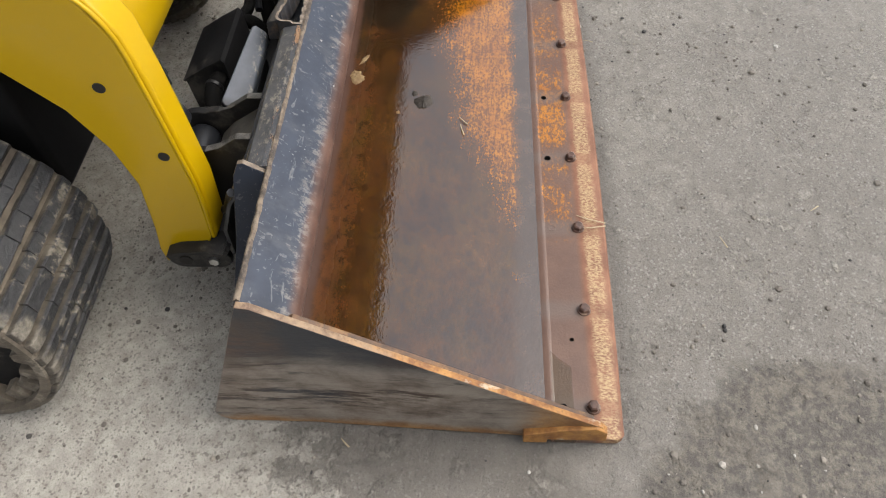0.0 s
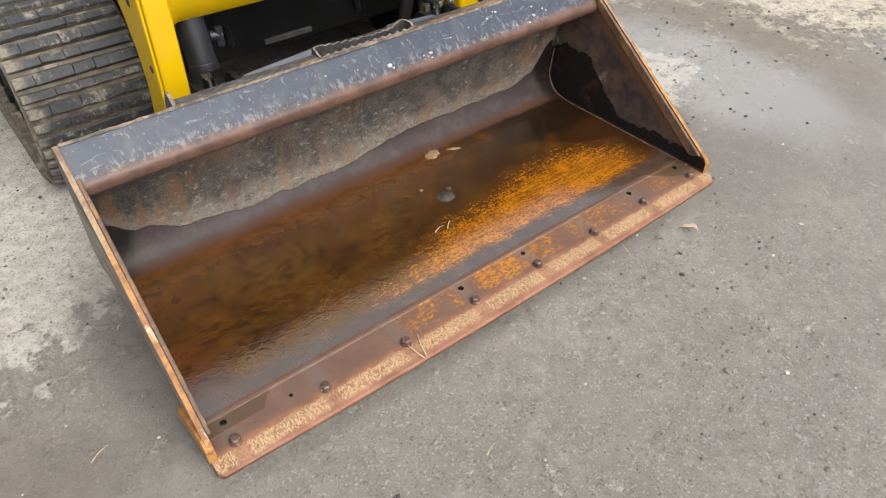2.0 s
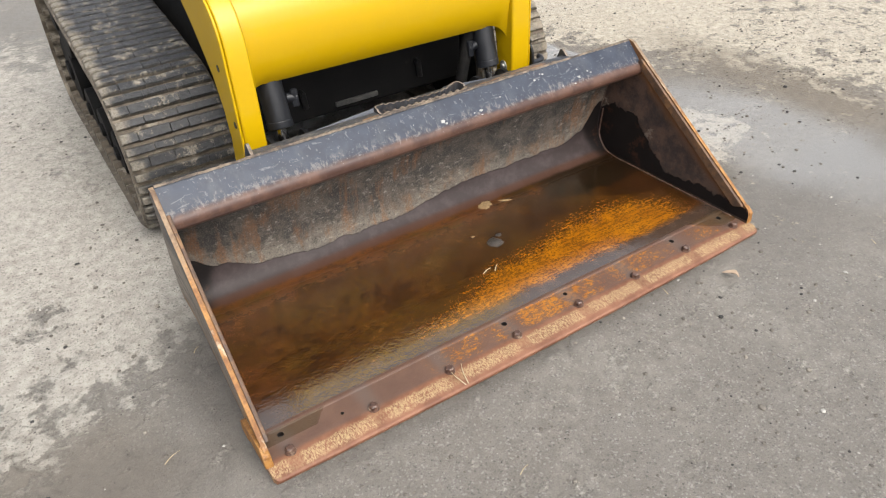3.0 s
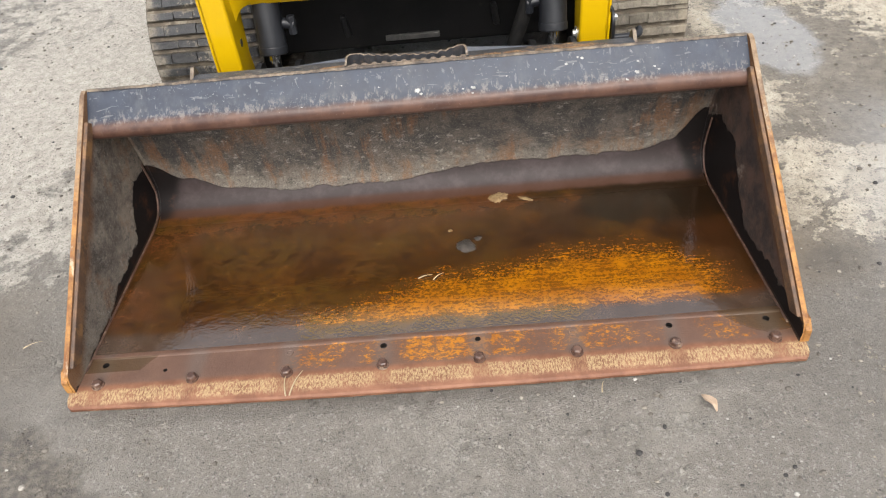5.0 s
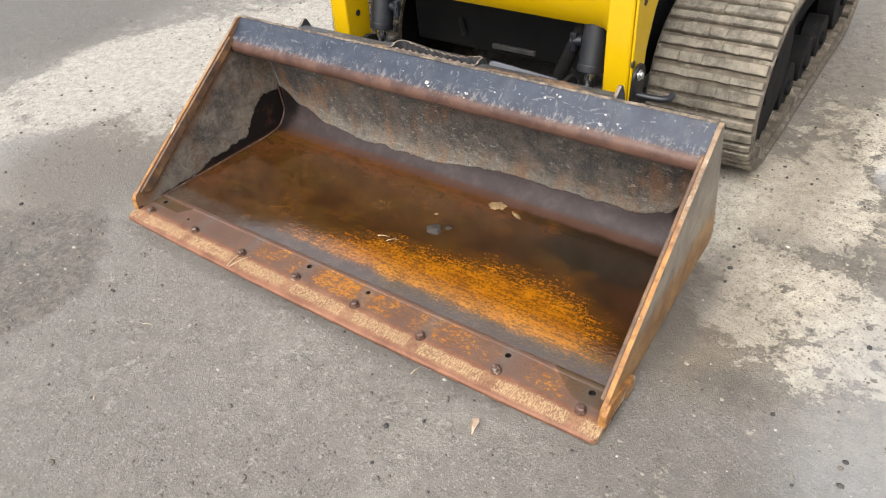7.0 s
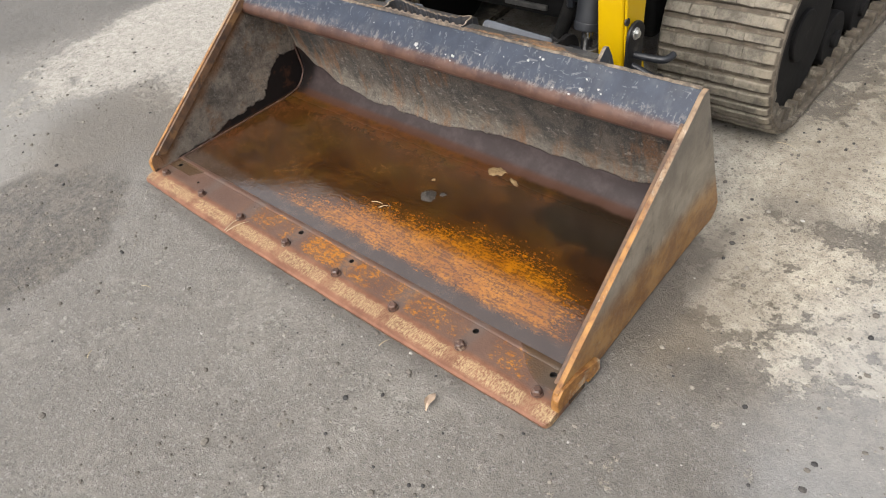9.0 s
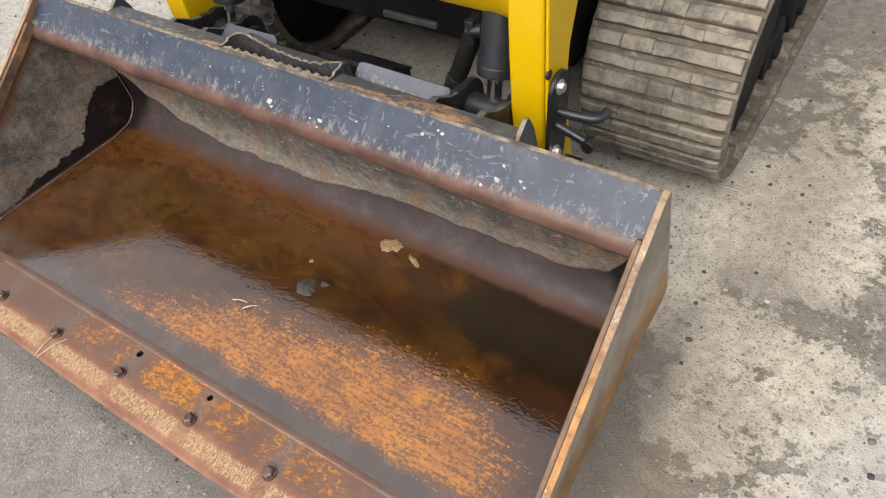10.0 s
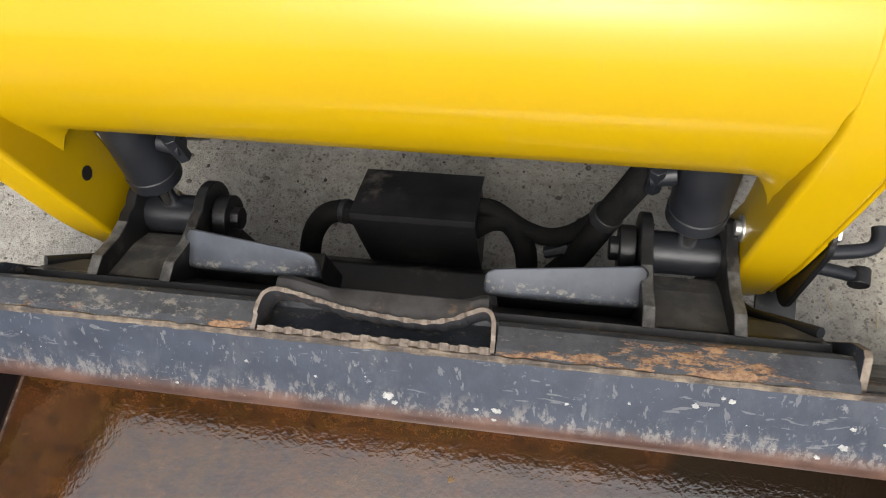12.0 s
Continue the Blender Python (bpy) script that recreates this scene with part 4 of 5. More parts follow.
def build_cutting_edge():
    top = 0.027
    bm = bmesh.new()
    # open holes behind five of the bolts, a small one beside the second
    holes = [(BOLT_X[i], 0.119, 0.0095) for i in (0, 3, 6, 7)] + [(BOLT_X[4], 0.119, 0.0082), (-0.745, 0.088, 0.0055)]
    hole_plate(bm, (-0.985, 0.985), 0.040, 0.150, holes, 0.012, top, 0.022)
    # front bevel, nose, ends and underside
    rim = [(0.040, top), (0.030, 0.0265), (0.010, 0.0235), (-0.010, 0.0185), (-0.016, 0.014), (-0.015, 0.004), (-0.010, 0.000), (0.150, 0.000), (0.150, top)]
    xs = [-0.998, -0.992, -0.985] + [-0.95 + 0.05 * i for i in range(39)] + [0.985, 0.992, 0.998]
    rows = []
    for x in xs:
        pull = -0.05 if abs(x) < 0.986 else (-0.010 if abs(x) < 0.995 else 0.002)
        bow = -0.014 * (1 - x * x)
        rows.append([bm.verts.new((x, max(a, pull) + (0.0015 * noise.noise(Vector((x * 6, 0, 3))) + bow) * (a < 0.02), b)) for a, b in rim])
    for a, b in zip(rows, rows[1:]):
        for i in range(len(rim) - 1):
            bm.faces.new((a[i], b[i], b[i + 1], a[i + 1]))
    bm.faces.new(rows[0]), bm.faces.new(rows[-1])
    for lo, hi in ((-0.998, -0.985), (0.985, 0.998)):
        bm.faces.new([bm.verts.new(p) for p in ((lo, 0.04, top), (hi, 0.04, top), (hi, 0.150, top), (lo, 0.150, top))])
    bmesh.ops.remove_doubles(bm, verts=bm.verts[:], dist=0.0004)
    edge = part("cutting_edge", bm, [M_EDGE, M_HOLE], bucket, "pinkish rusted bolt-on cutting edge with pale worn front")
    # weld ridge between edge and floor
    bm = bmesh.new()
    ridge = [(0.138, 0.0268), (0.142, 0.0288), (0.149, 0.0290), (0.160, 0.0262)]
    sheet(bm, ridge, 0.002, -0.972, 0.972, 60, 0.002)
    part("weld_ridge", bm, M_EDGE, edge, smooth=True)
    # worn plugs that fill the other holes, a hair below the top
    for x in (BOLT_X[2], BOLT_X[5]):
        bm = bmesh.new()
        rings = [[bm.verts.new((x + r * math.cos(a), 0.119 + r * math.sin(a), z)) for a in [2 * math.pi * j / 20 for j in range(20)]] for r, z in ((0.0105, top - 0.002), (0.0100, top + 0.0010), (0.0080, top + 0.0012), (0.0070, top + 0.0004))]
        for a, b in zip(rings, rings[1:]):
            for j in range(20):
                bm.faces.new((a[j], a[(j + 1) % 20], b[(j + 1) % 20], b[j]))
        bm.faces.new(rings[-1])
        part("hole_plug", bm, M_EDGE, edge, smooth=True)
    me = None
    for i, x in enumerate(BOLT_X):
        if me is None:
            bm = bmesh.new()
            bmesh.ops.create_cone(bm, cap_ends=True, segments=20, radius1=0.0175, radius2=0.0165, depth=0.004, matrix=Matrix.Translation((0, 0, 0.002)))
            bmesh.ops.create_cone(bm, cap_ends=True, segments=6, radius1=0.0148, radius2=0.0140, depth=0.011, matrix=Matrix.Translation((0, 0, 0.0095)))
            bmesh.ops.create_cone(bm, cap_ends=True, segments=6, radius1=0.0140, radius2=0.0100, depth=0.003, matrix=Matrix.Translation((0, 0, 0.0165)))
            ob = part("bolt", bm, M_BOLT, edge, "rusty hex bolt head")
            me = ob.data
        else:
            ob = new("bolt", me)
            ob.parent = edge
        ob.matrix_basis = pose(x, 0.050 + 0.002 * math.sin(i * 2.3), top, 2 * math.sin(i), 2 * math.cos(i * 1.7), 17 * i)


build_wrapper()
build_lip()
build_side(-1)
build_side(1)
build_cutting_edge()


def build_bucket_back():
    # ledge behind the lip, with the weld line between them
    bm = bmesh.new()
    for a, b in ((-0.652, -0.198), (0.169, 0.652)):
        sheet(bm, [(0.738, 0.556), (0.752, 0.556), (0.786, 0.550), (0.794, 0.542), (0.812, 0.48)], 0.008, a, b, 14, 0.002)
    sheet(bm, [(0.742, 0.545), (0.744, 0.505), (0.800, 0.480), (0.822, 0.49)], 0.006, -0.20, 0.19, 8)
    part("mounting_ledge", bm, M_LEDGE, bucket, "black ledge with flaking rust behind the lip")
    bm = bmesh.new()
    sheet(bm, [(0.732, 0.552), (0.735, 0.5575), (0.739, 0.558), (0.743, 0.554)], 0.004, -0.968, 0.968, 420, 0.002)
    for v in bm.verts:
        v.co.z += 0.0022 * noise.noise(Vector((v.co.x * 55, v.co.y * 90, 2))) + 0.0012 * noise.noise(Vector((v.co.x * 17, 3, 2)))
        v.co.y += 0.002 * noise.noise(Vector((v.co.x * 40, v.co.y * 60, 9)))
    part("top_seam", bm, M_WELD, bucket, "pale rusted weld seam along the top", smooth=True)
    # sloping back plate down to the heel
    bm = bmesh.new()
    sheet(bm, [(0.80, 0.008), (0.885, 0.012), (0.905, 0.05), (0.868, 0.17), (0.806, 0.36), (0.750, 0.540)][::-1], 0.006, -0.945, 0.945, 10)
    part("back_plate", bm, M_BLACK, bucket)
    for s in (-1, 1):
        bm = bmesh.new()
        prism(bm, [(0.744, 0.545), (0.785, 0.575), (0.797, 0.572), (0.815, 0.535), (0.868, 0.32), (0.930, 0.12), (0.90, 0.10), (0.82, 0.34)], s * 0.650, s * 0.662)
        for f in bm.faces:
            c = f.calc_center_median()
            f.material_index = 1 if len(f.verts) == 4 and c.z > 0.40 else 0
        part("gusset", bm, [M_LIP, M_RIM], bucket, "blue-black end gusset with a pale worn rim", bevel=0.002)
    build_step()


def build_step():
    """A bent bar with a toothed top edge round a pocket in the ledge, a tread plate behind it, a second toothed strip in front."""
    plan = [(-0.194, 0.742), (-0.193, 0.772), (-0.188, 0.795), (-0.172, 0.806), (-0.14, 0.803), (-0.10, 0.795), (-0.06, 0.787), (0.0, 0.781), (0.06, 0.778), (0.10, 0.786), (0.128, 0.798), (0.146, 0.804), (0.158, 0.798), (0.163, 0.780), (0.164, 0.743)]
    pts = [Vector((a, b, 0)) for a, b in plan]
    line = []
    for i in range(len(pts) - 1):
        p0, p1, p2, p3 = pts[max(i - 1, 0)], pts[i], pts[i + 1], pts[min(i + 2, len(pts) - 1)]
        for j in range(8):
            t = j / 8
            line.append(0.5 * ((2 * p1) + (p2 - p0) * t + (2 * p0 - 5 * p1 + 4 * p2 - p3) * t * t + (3 * p1 - p0 - 3 * p2 + p3) * t ** 3))
    line.append(pts[-1])
    bm = bmesh.new()
    rows = []
    for i, p in enumerate(line):
        d = (line[min(i + 1, len(line) - 1)] - line[max(i - 1, 0)]).normalized()
        n = Vector((-d.y, d.x, 0)) * 0.0032
        tooth = max(-1.0, min(1.0, 2.2 * math.sin(p.x * 2 * math.pi / 0.027))) if -0.155 < p.x < 0.125 and p.y > 0.77 else 0.0
        wear = 0.0015 * noise.noise(Vector((p.x * 60, p.y * 60, 1)))
        z = 0.559 + 0.0028 * tooth + wear + 0.006 * max(0.0, (abs(p.x + 0.015) - 0.12) / 0.06) * (p.y > 0.765)
        back, front = p + n, p - n + Vector((0, -0.0014 * tooth, 0))
        rows.append([bm.verts.new((q.x, q.y, h)) for q, h in ((front, 0.512), (front, z), (back, z + 0.0005), (back, 0.512))])
    for a, b in zip(rows, rows[1:]):
        for j in range(4):
            bm.faces.new((a[j], a[(j + 1) % 4], b[(j + 1) % 4], b[j])).material_index = 1 if j == 1 else 0
    bm.faces.new(rows[0]), bm.faces.new(rows[-1])
    step = part("serrated_step", bm, [M_STEP, M_TOOTH], bucket, "bent step bar with pale toothed edge")
    # tread plate sloping away behind the bar
    bm = bmesh.new()
    cols = []
    for i in range(25):
        x = -0.176 + 0.328 * i / 24
        y = min(line, key=lambda p: abs(p.x - x) + (p.y < 0.77)).y + 0.003
        cols.append([bm.verts.new(p) for p in ((x, y, 0.554), (x, y + 0.018, 0.552), (x, max(y + 0.026, 0.822), 0.545), (x, max(y + 0.030, 0.828), 0.50), (x, y, 0.50))])
    for a, b in zip(cols, cols[1:]):
        for j in range(5):
            bm.faces.new((a[j], a[(j + 1) % 5], b[(j + 1) % 5], b[j]))
    bm.faces.new(cols[0]), bm.faces.new(cols[-1])
    part("tread_plate", bm, M_STEP, step, bevel=0.002)
    bm = bmesh.new()
    rows = []
    for i in range(97):
        x = -0.188 + 0.350 * i / 96
        tooth = max(-1.0, min(1.0, 2.2 * math.sin(x * 2 * math.pi / 0.029)))
        z = 0.558 + 0.0022 * tooth + 0.0012 * noise.noise(Vector((x * 70, 0, 4)))
        rows.append([bm.verts.new(p) for p in ((x, 0.738, 0.540), (x, 0.748, 0.540), (x, 0.750 + 0.0006 * tooth, z), (x, 0.740, z - 0.001))])
    for a, b in zip(rows, rows[1:]):
        for j in range(4):
            bm.faces.new((a[j], a[(j + 1) % 4], b[(j + 1) % 4], b[j]))
    bm.faces.new(rows[0]), bm.faces.new(rows[-1])
    part("lower_tooth_strip", bm, M_TOOTH, step)


build_bucket_back()

# ---------- loader ----------
loader = thing("track_loader", "yellow compact track loader with black coupler and dusty rubber tracks", "track loader")

FRONT = [(1.000, 0.172), (0.972, 0.215), (0.950, 0.300), (0.942, 0.45), (0.945, 0.60), (0.950, 0.74), (0.958, 0.85), (0.990, 0.925), (1.05, 0.99), (1.20, 1.09), (1.45, 1.21)]
REAR = [(1.80, 1.16), (1.50, 1.05), (1.33, 0.93), (1.23, 0.84), (1.17, 0.77), (1.105, 0.69), (1.062, 0.585), (1.047, 0.48), (1.068, 0.33), (1.086, 0.245), (1.085, 0.195), (1.04, 0.165)]


def build_arm(sign):
    x0, x1 = (0.527, 0.624) if sign > 0 else (-0.550, -0.634)
    front = [(y - (0.0 if sign > 0 else 0.030) * min(1.0, max(0.0, (z - 0.18) / 0.15)) * min(1.0, max(0.0, (1.12 - z) / 0.2)), z) for y, z in FRONT]
    bm = bmesh.new()
    prism(bm, front + REAR, x0, x1 - sign * 0.010)
    arm = part("loader_arm", bm, M_YELLOW, loader, bevel=0.010, segments=3)
    bm = bmesh.new()
    inset = [(y + 0.012, z) for y, z in front[1:]] + [(y - 0.004, z) for y, z in REAR[:-1]]
    prism(bm, inset, x1 - sign * 0.012, x1)
    part("cheek_plate", bm, M_YELLOW, arm, bevel=0.004)
    weld = [(x1 - sign * 0.004, y + 0.010, z) for y, z in front[2:9]]
    tube_along("weld_line", weld, 0.0045, M_YELLOW, arm)
    # flat near-black discs paint the dark of the holes; nothing is cut
    for y, z in ((0.955, 0.565), (1.010, 0.746)):
        bm = bmesh.new()
        rod(bm, (x1 - sign * 0.004, y, z), (x1 + sign * 0.0015, y, z), 0.012)
        part("bolt_hole", bm, M_HOLE, arm)
    bm = bmesh.new()
    if sign < 0:
        rod(bm, (x0 - 0.004, 0.980, 0.546), (x0 + 0.0015, 0.980, 0.546), 0.013)
        part("pin_hole", bm, M_HOLE, arm)
    else:
        rod(bm, (x0 + 0.004, 1.0, 0.47), (x0 - 0.004, 1.0, 0.47), 0.022, 20)
        rod(bm, (x0, 1.0, 0.47), (x0 - 0.012, 1.0, 0.47), 0.012, 12)
        part("pin_cap", bm, M_ZINC, arm, "bright zinc pin cap", bevel=0.002)
    return arm


build_arm(-1)
build_arm(1)


def build_crossbar():
    profile = [(1.017, 0.640), (0.990, 0.675), (0.973, 0.725), (0.964, 0.78), (0.964, 0.83), (0.972, 0.88), (0.995, 0.93), (1.030, 0.965), (1.075, 0.985), (1.120, 0.990)]
    # rounded corners: the lower edge drops towards the arms
    bm = bmesh.new()
    xs = [-0.560 + 0.01 * i for i in range(11)] + [-0.40 + 0.1 * i for i in range(9)] + [0.435 + 0.008 * i for i in range(13)]
    cols = []
    for x in xs:
        e = min(max((abs(x + 0.012) - 0.488) / 0.052, 0.0), 1.0)
        drop = 1 - math.sqrt(max(0.0, 1 - e * e))
        pts = []
        for i, (y, z) in enumerate(profile):
            w = max(0.0, 1 - i / 3)
            pts.append((y + (0.975 - y) * drop * w, z - 0.055 * drop * w + 0.012 * (0.5 - x) * w))
        cols.append((pts, x))
    rings = []
    for pts, x in cols:
        top = [bm.verts.new((x, y, z)) for y, z in pts]
        low = [bm.verts.new((x, y + 0.012, z + 0.002)) for y, z in pts]
        rings.append((top, low))
    n = len(profile)
    for (ta, la), (tb, lb) in zip(rings, rings[1:]):
        for i in range(n - 1):
            bm.faces.new((ta[i], tb[i], tb[i + 1], ta[i + 1]))
            bm.faces.new((la[i], la[i + 1], lb[i + 1], lb[i]))
        bm.faces.new((ta[0], la[0], lb[0], tb[0]))
        bm.faces.new((ta[-1], tb[-1], lb[-1], la[-1]))
    for top, low in (rings[0], rings[-1]):
        for i in range(n - 1):
            bm.faces.new((top[i], top[i + 1], low[i + 1], low[i]))
    part("crossbar", bm, M_YELLOW, loader, "curved glossy yellow cross plate between the arms", smooth=True)


build_crossbar()


def build_cylinder(sign):
    c = 0.453 if sign > 0 else -0.462
    bm = bmesh.new()
    top, low = (c, 1.16, 0.98), (c, 1.012, 0.495)
    rod(bm, top, low, 0.045, 24)
    rod(bm, (c, 1.016, 0.510), (c, 1.008, 0.484), 0.047, 24)
    cyl = part("lift_cylinder", bm, M_CYL, loader, "black hydraulic tilt cylinder", smooth=False, bevel=0.004)
    bm = bmesh.new()
    rod(bm, low, (c, 0.985, 0.40), 0.019, 18)
    part("piston_rod", bm, M_CHROME, cyl, "bright chrome piston rod", smooth=True)
    bm = bmesh.new()
    rod(bm, (c - 0.065, 0.978, 0.395), (c + 0.065, 0.978, 0.395), 0.036, 22)
    part("rod_eye", bm, M_CYL, cyl, bevel=0.005)
    bm = bmesh.new()
    rod(bm, (c - sign * 0.045, 1.035, 0.575), (c - sign * 0.085, 1.03, 0.570), 0.017, 12)
    rod(bm, (c - sign * 0.075, 1.03, 0.600), (c - sign * 0.075, 1.025, 0.54), 0.014, 6)
    part("hose_fitting", bm, M_CYL, cyl, bevel=0.002)


build_cylinder(-1)
build_cylinder(1)


def build_coupler():
    # sloping carrier plate against the bucket back
    bm = bmesh.new()
    sheet(bm, [(0.818, 0.500), (0.850, 0.42), (0.905, 0.20), (0.925, 0.10)], 0.014, -0.64, 0.64, 6)
    part("carrier_plate", bm, M_BLACK, loader)
    for s in (-1, 1):
        bm = bmesh.new()
        # the top is tilted to the front
        corners = [(0.134, 0.852, 0.488), (0.382, 0.861, 0.456), (0.388, 0.912, 0.480), (0.378, 0.921, 0.483), (0.152, 0.883, 0.521), (0.137, 0.876, 0.517)]
        top = [bm.verts.new((s * a, b, c)) for a, b, c in corners]
        low = [bm.verts.new((s * a, b + 0.004, c - 0.032)) for a, b, c in corners]
        bm.faces.new(top), bm.faces.new(low)
        n = len(corners)
        for i in range(n):
            bm.faces.new((top[i], top[(i + 1) % n], low[(i + 1) % n], low[i]))
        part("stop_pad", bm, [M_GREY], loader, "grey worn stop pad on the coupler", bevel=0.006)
        bm = bmesh.new()
        box(bm, s * 0.15, s * 0.385, 0.868, 0.915, 0.30, 0.425)
        part("pad_bracket", bm, M_BLACK, loader, bevel=0.004)
        for x in (0.385, 0.515):
            bm = bmesh.new()
            ear = [(0.815, 0.505), (0.850, 0.505), (0.895, 0.476), (0.928, 0.466), (0.944, 0.466)] + [(0.982 + 0.058 * math.cos(radians(a)), 0.405 + 0.058 * math.sin(radians(a))) for a in range(110, -61, -17)] + [(0.995, 0.30), (1.000, 0.14), (0.930, 0.07), (0.905, 0.16), (0.860, 0.36)]
            prism(bm, ear, s * (x - 0.010), s * (x + 0.010))
            for f in bm.faces:
                c = f.calc_center_median()
                if len(f.verts) == 4 and c.y < 0.925 and c.z > 0.44:
                    f.material_index = 1
            part("ear_plate", bm, [M_BLACK, M_WORN], loader, bevel=0.003)
        bm = bmesh.new()
        rod(bm, (s * 0.345, 0.978, 0.395), (s * 0.372, 0.978, 0.395), 0.042, 20)
        rod(bm, (s * 0.330, 0.978, 0.395), (s * 0.350, 0.978, 0.395), 0.022, 8)
        part("pivot_pin", bm, M_BLACK, loader, bevel=0.003)
        # pivot link at the foot of the arm
        bm = bmesh.new()
        n = 8
        out = [(1.030 + 0.036 * math.sin(math.pi * i / n), 0.225 + 0.036 * math.cos(math.pi * i / n)) for i in range(n + 1)]
        out += [(0.945 - 0.036 * math.sin(math.pi * i / n), 0.225 - 0.036 * math.cos(math.pi * i / n)) for i in range(n + 1)]
        prism(bm, out, s * 0.630, s * 0.648)
        link = part("pivot_link", bm, M_BLACK, loader, bevel=0.004)
        bm = bmesh.new()
        rod(bm, (s * 0.645, 0.952, 0.222), (s * 0.657, 0.952, 0.222), 0.013, 6)
        part("link_bolt", bm, M_ZINC, link, "bright zinc bolt", bevel=0.001)
        bm = bmesh.new()
        rod(bm, (s * 0.645, 1.022, 0.222), (s * 0.652, 1.022, 0.222), 0.017, 16)
        part("link_bushing", bm, M_HOLE, link, bevel=0.002)
        bm = bmesh.new()
        sheet(bm, [(1.052, 0.262), (1.02, 0.276), (0.955, 0.282), (0.915, 0.268), (0.905, 0.285)][::-1], 0.010, s * 0.600, s * 0.668, 2)
        part("link_guard", bm, M_BLACK, loader, "bent black guard strip over the pivot link", smooth=True)
    for s in (-1, 1):
        bm = bmesh.new()
        sheet(bm, [(0.802, 0.492), (0.840, 0.468), (0.900, 0.430), (0.935, 0.395)], 0.008, s * 0.394, s * 0.507, 4)
        part("ear_web", bm, M_DUSTY, loader, "dusty black web plate between the coupler ears")
        bm = bmesh.new()
        sheet(bm, [(0.800, 0.490), (0.830, 0.470), (0.865, 0.420), (0.900, 0.330), (0.905, 0.24)], 0.008, s * 0.524, s * 0.642, 4)
        part("side_web", bm, M_DUSTY, loader)
        tube_along("lock_strap", [(s * 0.560, 0.935, 0.30), (s * 0.575, 0.905, 0.335), (s * 0.600, 0.875, 0.40), (s * 0.640, 0.845, 0.46)], 0.009, M_CYL, loader, "bent black lock strap beside the arm")
    # cross member between the ears, under the pads
    bm = bmesh.new()
    prism(bm, [(0.890, 0.07), (0.880, 0.20), (0.900, 0.235), (0.965, 0.235), (0.985, 0.20), (0.985, 0.07)], -0.375, 0.375)
    part("cross_member", bm, M_BLACK, loader, "black cross member of the coupler", bevel=0.006)
    # manifold cover: a folded black sheet
    bm = bmesh.new()
    sheet(bm, [(0.985, 0.10), (0.990, 0.30), (0.996, 0.390), (1.003, 0.401), (1.06, 0.372), (1.125, 0.334)], 0.006, -0.130, 0.098, 4)
    cover = part("manifold_cover", bm, M_BLACK, loader, "folded black steel cover over the hose manifold")
    bm = bmesh.new()
    prism(bm, [(0.992, 0.12), (1.000, 0.384), (1.006, 0.392), (1.12, 0.328), (1.11, 0.14)], -0.124, 0.092)
    part("cover_side", bm, M_BLACK, cover)


build_coupler()


def build_hoses():
    """Fabric-sleeved hoses from the manifold to the cylinder port, with a tie where the sleeves meet."""
    tube_along("hydraulic_hose", [(0.405, 1.075, 0.66), (0.388, 1.062, 0.60), (0.362, 1.045, 0.53), (0.330, 1.028, 0.44), (0.303, 1.005, 0.37), (0.275, 0.985, 0.30), (0.24, 0.97, 0.24)], 0.024, M_HOSE, loader, "thick black fabric-sleeved hydraulic hose")
    tube_along("hydraulic_hose", [(0.085, 1.055, 0.350), (0.125, 1.058, 0.335), (0.175, 1.035, 0.315), (0.225, 1.020, 0.315), (0.270, 1.020, 0.345), (0.310, 1.028, 0.40)], 0.017, M_HOSE, loader, "sleeved black hydraulic hose")
    tube_along("hydraulic_hose", [(0.085, 1.030, 0.300), (0.120, 1.045, 0.315), (0.155, 1.040, 0.315), (0.182, 1.010, 0.290), (0.190, 0.985, 0.25), (0.19, 0.97, 0.20)], 0.021, M_HOSE, loader, "sleeved black hydraulic hose")
    tube_along("hydraulic_hose", [(-0.115, 1.020, 0.340), (-0.16, 1.033, 0.335), (-0.205, 1.030, 0.310), (-0.24, 1.01, 0.26), (-0.26, 0.98, 0.20)], 0.022, M_HOSE, loader, "sleeved black hydraulic hose")
    for a, b, r in (((0.318, 1.022, 0.41), (0.325, 1.027, 0.428), 0.028), ((-0.152, 1.031, 0.336), (-0.163, 1.033, 0.334), 0.0245)):
        bm = bmesh.new()
        rod(bm, a, b, r, 18)
        part("hose_tie", bm, M_BLACK, loader, "black tie round the hose sleeves", bevel=0.002)
    bm = bmesh.new()
    rod(bm, (0.222, 0.992, 0.305), (0.262, 1.000, 0.315), 0.012, 6)
    rod(bm, (0.255, 0.999, 0.313), (0.266, 1.001, 0.316), 0.015, 6)
    part("hose_fitting", bm, M_CYL, loader, "dark steel hose fitting", bevel=0.001)


build_hoses()


